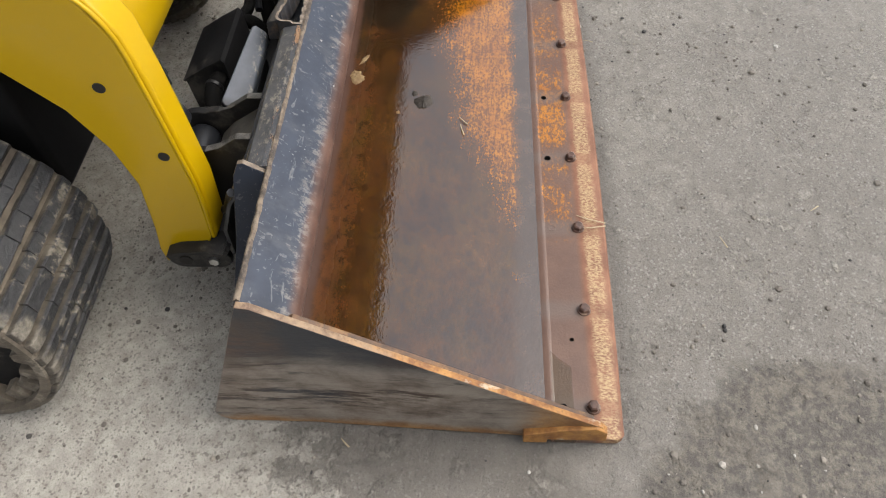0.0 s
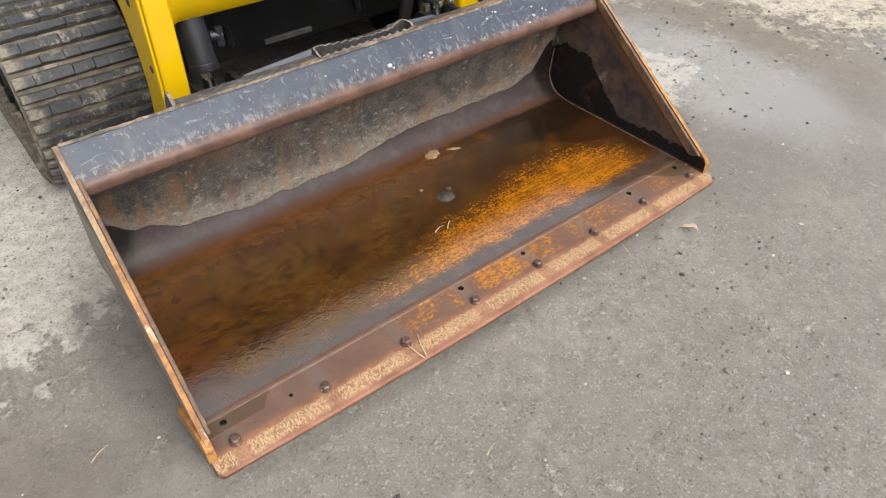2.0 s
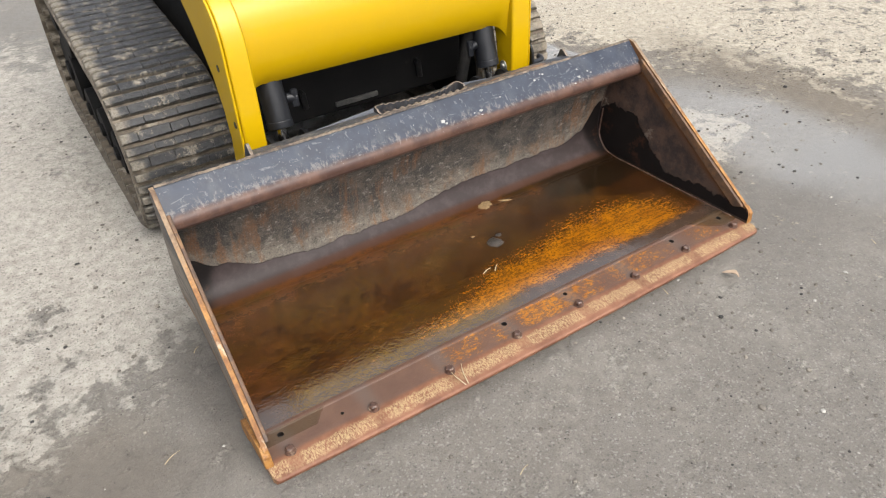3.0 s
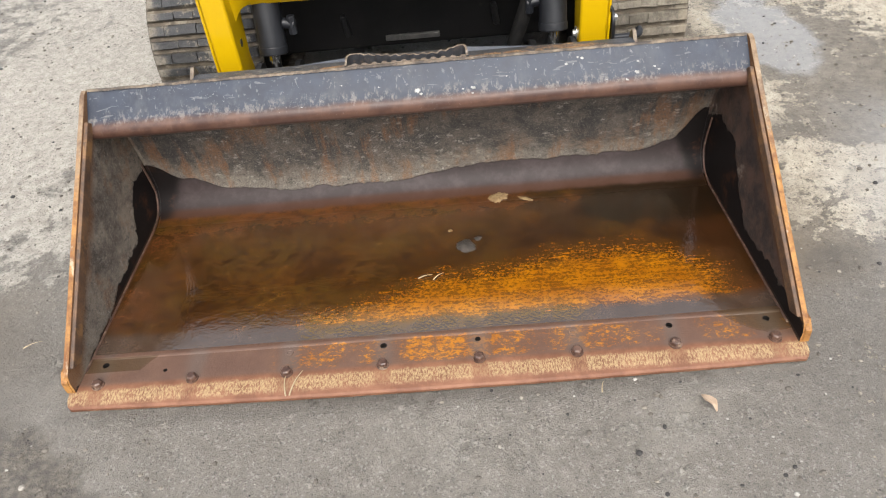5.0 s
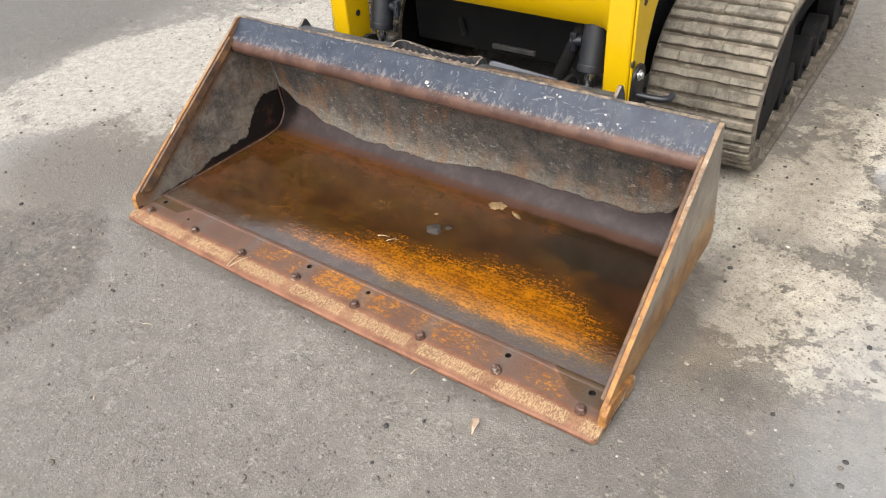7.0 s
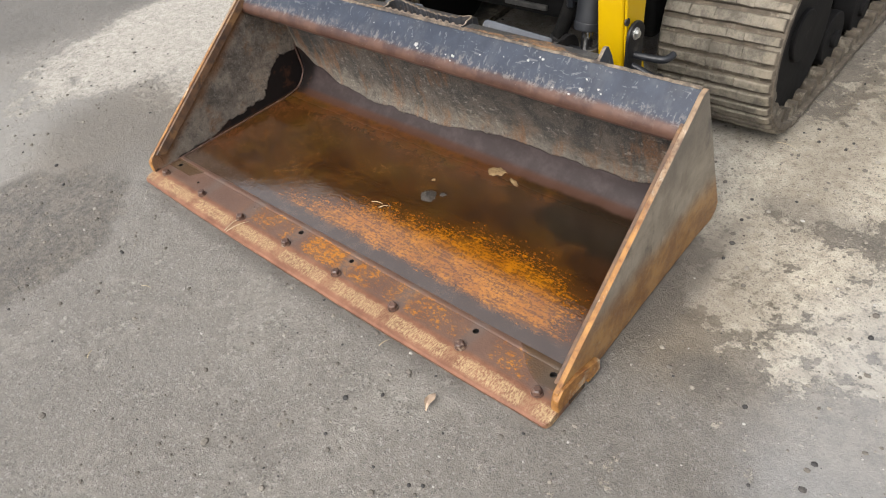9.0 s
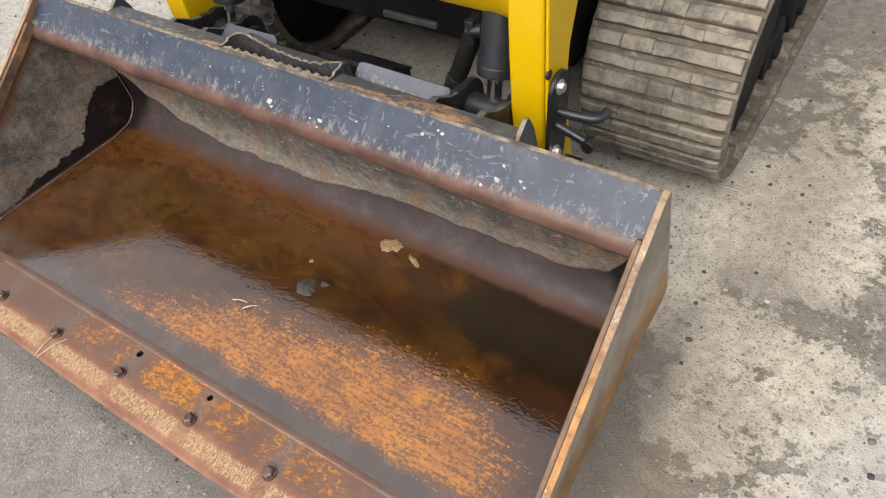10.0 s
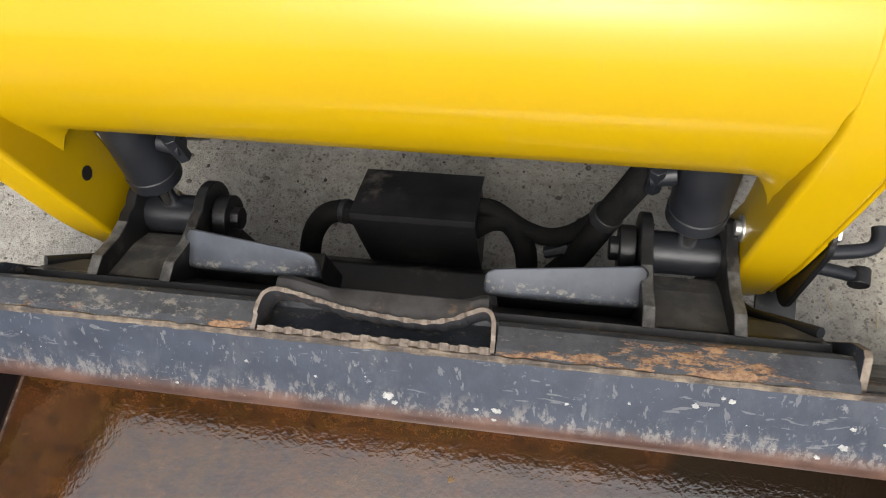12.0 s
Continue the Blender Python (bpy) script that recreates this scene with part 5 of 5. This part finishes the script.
def build_lever_plate():
    bm = bmesh.new()
    n = 10
    top, low = (0.985, 0.510), (0.965, 0.345)
    out = [(top[0] + 0.046 * math.cos(math.pi * i / n), top[1] + 0.046 * math.sin(math.pi * i / n)) for i in range(n + 1)]
    out += [(low[0] - 0.046 * math.cos(math.pi * i / n), low[1] - 0.046 * math.sin(math.pi * i / n)) for i in range(n + 1)]
    prism(bm, out, 0.627, 0.638)
    plate = part("lever_plate", bm, M_BLACK, loader, "black oval plate carrying the locking levers", bevel=0.003)
    for y, z in ((0.978, 0.522), (0.955, 0.350)):
        bm = bmesh.new()
        rod(bm, (0.637, y, z), (0.642, y, z), 0.018, 16)
        rod(bm, (0.640, y, z), (0.650, y, z), 0.012, 6)
        part("plate_bolt", bm, M_ZINC, plate, "bright zinc bolt", bevel=0.001)
    tube_along("locking_lever", [(0.630, 0.975, 0.455), (0.680, 0.980, 0.452), (0.722, 0.990, 0.450), (0.735, 1.008, 0.451), (0.736, 1.026, 0.453)], 0.0115, M_CYL, plate, "bent black locking lever")
    tube_along("locking_lever", [(0.630, 0.965, 0.425), (0.680, 0.963, 0.412), (0.722, 0.960, 0.400)], 0.011, M_CYL, plate, "black locking lever")
    bm = bmesh.new()
    rod(bm, (0.722, 0.945, 0.399), (0.726, 0.975, 0.399), 0.017, 12)
    part("lever_knob", bm, M_BLACK, plate, bevel=0.003)


build_lever_plate()


def build_chassis():
    bm = bmesh.new()
    box(bm, -0.52, 0.52, 1.30, 3.2, 0.325, 0.95)
    body = part("chassis", bm, M_SOOT, loader, "black chassis front between the tracks", bevel=0.02)
    bm = bmesh.new()
    box(bm, -0.118, 0.080, 1.285, 1.299, 0.356, 0.376)
    part("slot_bar", bm, M_DUSTY, body, bevel=0.003)
    for x in (-0.26, 0.28):
        bm = bmesh.new()
        rod(bm, (x, 1.28, 0.46), (x + 0.01, 1.285, 0.39), 0.012)
        rod(bm, (x, 1.30, 0.46), (x, 1.27, 0.46), 0.010)
        part("tie_ring", bm, M_BLACK, body, bevel=0.002)


build_chassis()


# ---------- tracks ----------
def track_line():
    """The outside of the belt: hull round idler, rear roller and sprocket, evenly spaced points (y, z) with tangents."""
    wheels = [((1.54, 0.315), 0.310), ((2.80, 0.225), 0.220), ((2.66, 0.54), 0.238)]
    pts = [(c[0] + r * math.cos(a), c[1] + r * math.sin(a)) for c, r in wheels for a in [2 * math.pi * i / 240 for i in range(240)]]
    pts = sorted(set(pts))

    def half(seq):
        out = []
        for p in seq:
            while len(out) > 1 and (out[-1][0] - out[-2][0]) * (p[1] - out[-2][1]) - (out[-1][1] - out[-2][1]) * (p[0] - out[-2][0]) <= 0:
                out.pop()
            out.append(p)
        return out[:-1]

    hull = half(pts) + half(pts[::-1])
    hull.append(hull[0])
    seg = [math.dist(a, b) for a, b in zip(hull, hull[1:])]
    return hull, seg, sum(seg)


def along(hull, seg, s):
    for a, b, d in zip(hull, hull[1:], seg):
        if s <= d:
            t = s / d
            return (a[0] + (b[0] - a[0]) * t, a[1] + (b[1] - a[1]) * t), ((b[0] - a[0]) / d, (b[1] - a[1]) / d)
        s -= d
    return hull[-1], ((hull[1][0] - hull[0][0]) / seg[0], (hull[1][1] - hull[0][1]) / seg[0])


def lug_mesh(name, length, height, seed):
    """One tread bar right across the belt: low and flat, its ends rounded down into the belt's edges, split by thin cracks into blocks of uneven length."""
    rnd = random.Random(seed)
    bm = bmesh.new()
    cuts = [-0.194, -0.110 + rnd.uniform(-0.030, 0.03), -0.035 + rnd.uniform(-0.03, 0.03), 0.035 + rnd.uniform(-0.03, 0.03), 0.105 + rnd.uniform(-0.03, 0.03), 0.194]
    rows = []
    for i, (a, b) in enumerate(zip(cuts, cuts[1:])):
        lift, skew = rnd.uniform(-0.0016, 0.0006), rnd.uniform(-0.0060, 0.0060)
        wide = rnd.uniform(0.94, 1.05)
        deep = rnd.choice((0.0004, 0.0016, 0.0030, 0.0045))
        stops = {0: (0.0, 0.05, 0.12, 0.24, 0.5, 0.978, 1.0), 4: (0.0, 0.022, 0.5, 0.76, 0.88, 0.95, 1.0)}.get(i, (0.0, 0.022, 0.35, 0.65, 0.978, 1.0))
        for j, u in enumerate(stops):
            x = a + (b - a) * u
            groove = deep if (j == 0 and i) or (j == len(stops) - 1 and i < 4) else 0.0
            out = min(1.0, max(0.0, (abs(x) - 0.170) / 0.024))
            h = (height + lift - groove) * math.sqrt(max(0.0, 1 - out * out)) + 0.0015 + rnd.uniform(-0.0004, 0.0004)
            w = length * 0.5 * wide - groove * 0.6
            slide = skew * (u - 0.5) if 0 < i < 4 else 0.0
            x += 0.0003 * (1 if j == 0 else -1 if j == len(stops) - 1 else 0)
            profile = [(-w * 1.20, -0.006), (-w * 1.10, 0.001), (-w * 0.97 + slide, h * 0.80), (-w * 0.84 + slide, h), (w * 0.84 + slide, h), (w * 0.97 + slide, h * 0.80), (w * 1.10, 0.001), (w * 1.20, -0.006)]
            rows.append([bm.verts.new((x, y, z)) for y, z in profile])
    for a, b in zip(rows, rows[1:]):
        for j in range(8):
            bm.faces.new((a[j], a[(j + 1) % 8], b[(j + 1) % 8], b[j]))
    bm.faces.new(rows[0]), bm.faces.new(rows[-1])
    bmesh.ops.recalc_face_normals(bm, faces=bm.faces[:])
    me = bpy.data.meshes.new(name)
    bm.to_mesh(me)
    bm.free()
    me.materials.append(M_RUBBER)
    return me


def build_track(sign):
    hull, seg, total = track_line()
    cx = sign * 0.768
    rnd = random.Random(11 + sign)
    bm = bmesh.new()
    n, rings = 180, []
    for i in range(n):
        (y, z), (ty, tz) = along(hull, seg, total * i / n)
        ny, nz = tz, -ty
        rings.append([bm.verts.new((cx + x, y - ny * d, z - nz * d)) for x, d in ((-0.198, 0.006), (-0.190, 0.0), (0.190, 0.0), (0.198, 0.006), (0.198, 0.024), (-0.198, 0.024))])
    for a, b in zip(rings, rings[1:] + rings[:1]):
        for j in range(6):
            bm.faces.new((a[j], a[(j + 1) % 6], b[(j + 1) % 6], b[j]))
    belt = part("track_belt", bm, M_BELT, loader, "dusty black rubber track", smooth=False)
    count = round(total / 0.0475)
    shapes = [lug_mesh("lug", 0.036 if i % 2 else 0.027, 0.0165 if i % 2 else 0.0155, i) for i in range(6)]
    for i in range(count):
        (y, z), (ty, tz) = along(hull, seg, total * (i + 0.5) / count)
        ny, nz = tz, -ty
        ob = new("lug", shapes[(i % 2) + 2 * rnd.randrange(3)])
        ob.parent = belt
        ob.matrix_basis = Matrix(((1, 0, 0, cx + rnd.uniform(-0.002, 0.002)), (0, ty, ny, y), (0, tz, nz, z), (0, 0, 0, 1)))
    bm = bmesh.new()
    prism(bm, [(-0.026, 0.0), (-0.021, 0.030), (-0.013, 0.044), (0.013, 0.044), (0.021, 0.030), (0.026, 0.0)], -0.024, 0.024)
    bmesh.ops.recalc_face_normals(bm, faces=bm.faces[:])
    knob = bpy.data.meshes.new("guide_lug")
    bm.to_mesh(knob)
    bm.free()
    knob.materials.append(M_BELT)
    guides = round(total / 0.085)
    for i in range(guides):
        (y, z), (ty, tz) = along(hull, seg, total * (i + 0.5) / guides)
        ny, nz = -tz, ty
        ob = new("guide_lug", knob)
        ob.parent = belt
        ob.matrix_basis = Matrix(((1, 0, 0, cx + sign * 0.158), (0, -ty, ny, y + ny * 0.026), (0, -tz, nz, z + nz * 0.026), (0, 0, 0, 1)))
    for name, (y, z), r in (("idler_wheel", (1.54, 0.315), 0.270), ("sprocket", (2.66, 0.54), 0.20), ("track_roller", (1.90, 0.135), 0.10), ("track_roller", (2.18, 0.135), 0.10), ("track_roller", (2.46, 0.135), 0.10), ("track_roller", (2.80, 0.225), 0.165)):
        bm = bmesh.new()
        for a, b, rr in ((-0.15, -0.07, 1.0), (0.07, 0.15, 1.0), (-0.07, 0.07, 0.6), (-0.165, 0.165, 0.32)):
            rod(bm, (cx + a, y, z), (cx + b, y, z), r * rr, 28)
        part(name, bm, M_SOOT, loader, bevel=0.006)
    bm = bmesh.new()
    prism(bm, [(1.46, 0.26), (1.50, 0.37), (2.0, 0.45), (2.8, 0.60), (2.9, 0.25), (1.8, 0.20)], cx - 0.06, cx + 0.06)
    part("track_frame", bm, M_SOOT, loader, bevel=0.01)


build_track(-1)
build_track(1)


# ---------- loose things ----------
def leaf(name, x, y, z, length, turn, color, label, category="leaf"):
    k = Mat(name + "_skin")
    k.done(k.mix(k.noise(60, 4, 0.7), color, tuple(c * 0.6 for c in color)), 0.7, 0.0)
    bm = bmesh.new()
    n = 8
    rows = []
    for i in range(n + 1):
        t = i / n
        w = 0.40 * length * math.sin(math.pi * min(max(t, 0.04), 0.97)) ** 0.8
        lift = 0.010 * math.sin(math.pi * t) + 0.003 * math.sin(9 * t)
        rows.append([bm.verts.new(((t - 0.5) * length, s * w * 0.5, lift + 0.006 * abs(s) * (1 + math.sin(5 * t)) + dz)) for dz in (0.0, 0.0012) for s in (-1, -0.4, 0.4, 1)])
    for a, b in zip(rows, rows[1:]):
        for j in range(3):
            bm.faces.new((a[j], b[j], b[j + 1], a[j + 1]))
            bm.faces.new((a[j + 4], a[j + 5], b[j + 5], b[j + 4]))
        for j in (0, 3):
            bm.faces.new((a[j], a[j + 4], b[j + 4], b[j]))
    bm.faces.new((rows[0][0], rows[0][1], rows[0][2], rows[0][3], rows[0][7], rows[0][6], rows[0][5], rows[0][4]))
    bm.faces.new((rows[-1][0], rows[-1][1], rows[-1][2], rows[-1][3], rows[-1][7], rows[-1][6], rows[-1][5], rows[-1][4]))
    ob = mesh_object(name, bm, k.m, smooth=True)
    ob.matrix_basis = pose(x, y, z, 3, 4, turn)
    return tagged(ob, label, category)


leaf("dry_leaf", 0.702, -0.123, 0.0, 0.060, 110, (0.52, 0.39, 0.28), "curled pale brown dry leaf on the concrete")


def straw(x, y, z, length, turn, label="pale dry straw lying on the ground", name="straw"):
    bm = bmesh.new()
    n, rings = 6, []
    for i in range(n + 1):
        t = i / n
        w = 0.0022 * (1 - 0.6 * t)
        c = Vector(((t - 0.5) * length, 0.10 * length * math.sin(2.2 * t), 0.003 + 0.003 * math.sin(3 * t)))
        rings.append([bm.verts.new(c + Vector((0, w * a, w * b))) for a, b in ((-1, 0), (0, 0.8), (1, 0), (0, -0.8))])
    for a, b in zip(rings, rings[1:]):
        for j in range(4):
            bm.faces.new((a[j], a[(j + 1) % 4], b[(j + 1) % 4], b[j]))
    bm.faces.new(rings[0]), bm.faces.new(rings[-1])
    ob = mesh_object(name, bm, M_STRAW, smooth=True)
    ob.matrix_basis = pose(x, y, z, 0, 0, turn)
    return tagged(ob, label, "straw", "loose straws")


M_STRAW = simple("dry_straw", (0.33, 0.264, 0.158), (0.436, 0.37, 0.251), 60, 0.7)
for x, y, length, turn in ((-1.20, 0.24, 0.055, 20), (-1.009, 0.625, 0.03, 40), (0.83, 1.05, 0.05, 100), (0.99, 1.376, 0.07, -10), (0.45, -0.05, 0.035, 70), (-0.42, -0.35, 0.04, 15), (0.925, 1.017, 0.045, 80), (-0.30, -0.62, 0.03, 120), (1.30, -0.3, 0.03, 60)):
    straw(x, y, -0.003, length, turn)
straw(-0.012, 0.374, FLOOR_Z + 0.001, 0.045, 10, "thin pale twig in the wet bucket", "twig")
straw(0.028, 0.372, FLOOR_Z + 0.001, 0.04, 35, "thin pale twig in the wet bucket", "twig")
straw(-0.362, 0.010, 0.026, 0.085, 66, "thin rusty twig across the cutting edge", "twig")
straw(-0.390, 0.006, 0.026, 0.070, 92, "thin rusty twig across the cutting edge", "twig")


def blob(name, x, y, z, rx, ry, h, material, label, category, seed, turn=0, ragged=1.0):
    """A low uneven lump with a ragged outline."""
    bm = bmesh.new()
    rings, n = [], 48
    for k in range(6):
        r = k / 5
        ring = []
        for i in range(n):
            a = 2 * math.pi * i / n
            edge = 1 + ragged * 0.55 * noise.noise(Vector((math.cos(a) * 1.6 + seed, math.sin(a) * 1.6, seed * 0.7))) + ragged * 0.40 * noise.noise(Vector((math.cos(a) * 5, math.sin(a) * 5 + seed, 1))) + ragged * 0.25 * noise.noise(Vector((math.cos(a) * 11 + seed, math.sin(a) * 11, 3)))
            px, py = rx * r * edge * math.cos(a), ry * r * edge * math.sin(a)
            ring.append(bm.verts.new((px, py, h * (1 - r ** 2.2) * (1 + 0.5 * noise.noise(Vector((px * 60, py * 60, seed)))) - (0.003 if k == 5 else 0))))
        rings.append(ring)
    for a, b in zip(rings, rings[1:]):
        for i in range(n):
            bm.faces.new((a[i], a[(i + 1) % n], b[(i + 1) % n], b[i]))
    bmesh.ops.remove_doubles(bm, verts=bm.verts[:], dist=0.0003)
    ob = mesh_object(name, bm, material, smooth=True)
    ob.matrix_basis = pose(x, y, z, 0, 0, turn)
    return tagged(ob, label, category)


M_LUMP = simple("grey_dirt_lump", (0.022, 0.018, 0.014), (0.056, 0.046, 0.037), 70, 0.62, bump=0.7, spec=0.35)
M_MUD = simple("dried_tan_mud", (0.145, 0.086, 0.033), (0.238, 0.165, 0.079), 60, 0.75, bump=0.5, dirt=(0.066, 0.033, 0.013))
blob("dirt_lump", 0.118, 0.503, FLOOR_Z - 0.001, 0.034, 0.031, 0.013, M_LUMP, "grey gritty dirt lump in the wet bucket", "dirt", 1.3, ragged=0.45)
blob("dirt_crumb", 0.158, 0.535, FLOOR_Z - 0.001, 0.014, 0.012, 0.005, M_LUMP, "small dark dirt crumb beside the larger lump", "dirt", 2.7, ragged=0.6)
blob("dirt_crumb", 0.070, 0.582, FLOOR_Z - 0.001, 0.009, 0.007, 0.004, M_MUD, "small tan dirt crumb on the bucket floor", "dirt", 5.2, ragged=0.9)
blob("mud_cake", 0.240, 0.737, FLOOR_Z + 0.000, 0.036, 0.030, 0.006, M_MUD, "flaking tan mud cake on the bucket floor", "dirt", 4.1, 20, 0.75)
blob("mud_flake", 0.335, 0.715, FLOOR_Z - 0.001, 0.030, 0.008, 0.004, M_MUD, "flaking tan mud on the bucket floor", "dirt", 6.1, -25)

# spattered white paint on the lip
M_SPLAT = simple("white_paint_spatter", (0.22, 0.22, 0.205), (0.38, 0.38, 0.355), 90, 0.6)
for x, y, r in ((0.012, 0.676, 0.011), (0.022, 0.668, 0.006), (0.175, 0.672, 0.008), (0.172, 0.660, 0.004), (0.648, 0.676, 0.009), (0.654, 0.699, 0.006), (0.618, 0.661, 0.006), (0.495, 0.716, 0.006), (0.483, 0.719, 0.004), (0.449, 0.706, 0.006), (0.700, 0.685, 0.006), (0.712, 0.678, 0.005), (0.274, 0.691, 0.004), (0.145, 0.671, 0.004), (-0.209, 0.700, 0.004), (-0.10, 0.69, 0.003), (-0.33, 0.66, 0.004), (0.36, 0.70, 0.003), (0.56, 0.665, 0.003)):
    z = 0.5545 + (y - 0.738) * 0.92
    ob = blob("paint_splat", x, y, z, r * 0.8, r * 0.6, 0.0010, M_SPLAT, "white paint spatter on the blue-black lip", "paint spatter", x * 9 + 2)
    ob.matrix_basis = pose(x, y, z, 42.6, 0, 0)
    tagged(ob, group="paint spatter on the lip")


def build_pebbles():
    """Loose grit on the yard, one mesh of many small stones."""
    rnd = random.Random(3)
    base = bmesh.new()
    bmesh.ops.create_icosphere(base, subdivisions=1, radius=1.0)
    tv = [v.co.copy() for v in base.verts]
    tf = [[v.index for v in f.verts] for f in base.faces]
    base.free()
    verts, faces = [], []
    spots = 0
    while spots < 14000:
        x, y = rnd.uniform(-3.2, 3.2), rnd.uniform(-1.8, 3.2)
        if abs(x) < 1.03 and -0.03 < y < 0.94:
            continue
        dense = 0.45 + 0.9 * noise.noise(Vector((x * 1.3, y * 1.3, 5)))
        if (x + 1.20) ** 2 + (y + 0.52) ** 2 < 0.20:
            dense += 0.9
        if x < -0.75 and -0.9 < y < 0.35 or y > 0.95:
            dense += 0.3
        if x > 0.9 and 0.25 < y < 2.4:
            dense += 0.6
        if rnd.random() > dense:
            continue
        r = min(0.0016 / (rnd.random() + 0.10) ** 0.75, 0.0085)
        if rnd.random() < 0.01:
            r *= 1.6
        o = len(verts)
        m = Euler((rnd.uniform(0, 6), rnd.uniform(0, 6), rnd.uniform(0, 6))).to_matrix()
        sx, sy, sz = r * rnd.uniform(0.8, 1.3), r * rnd.uniform(0.7, 1.2), r * rnd.uniform(0.45, 0.8)
        g = -0.006 + (0.010 * noise.noise(Vector((x * 1.1, y * 1.1, 0))) if not (abs(x) < 1.1 and -0.15 < y < 1.0) else 0)
        for v in tv:
            w = m @ v
            verts.append((x + w.x * sx, y + w.y * sy, g + sz * 0.35 + w.z * sz))
        faces += [[o + i for i in f] for f in tf]
        spots += 1
    me = bpy.data.meshes.new("pebbles")
    me.from_pydata(verts, [], faces)
    k = Mat("pebble_stone")
    rand = k.g.outputs["Random Per Island"]
    tone = k.mix(k.step(rand, 0.55, 0.80), (0.115, 0.101, 0.085), (0.235, 0.210, 0.175))
    tone = k.mix(k.step(rand, 0.90, 0.94), tone, (0.363, 0.35, 0.317))
    tone = k.mix(k.step(rand, 0.14, 0.10), tone, (0.033, 0.031, 0.03))
    k.done(tone, 0.8, 0.0)
    me.materials.append(k.m)
    tagged(new("pebbles", me), "loose grey grit and small stones on the yard", "gravel", kind="stuff")


build_pebbles()
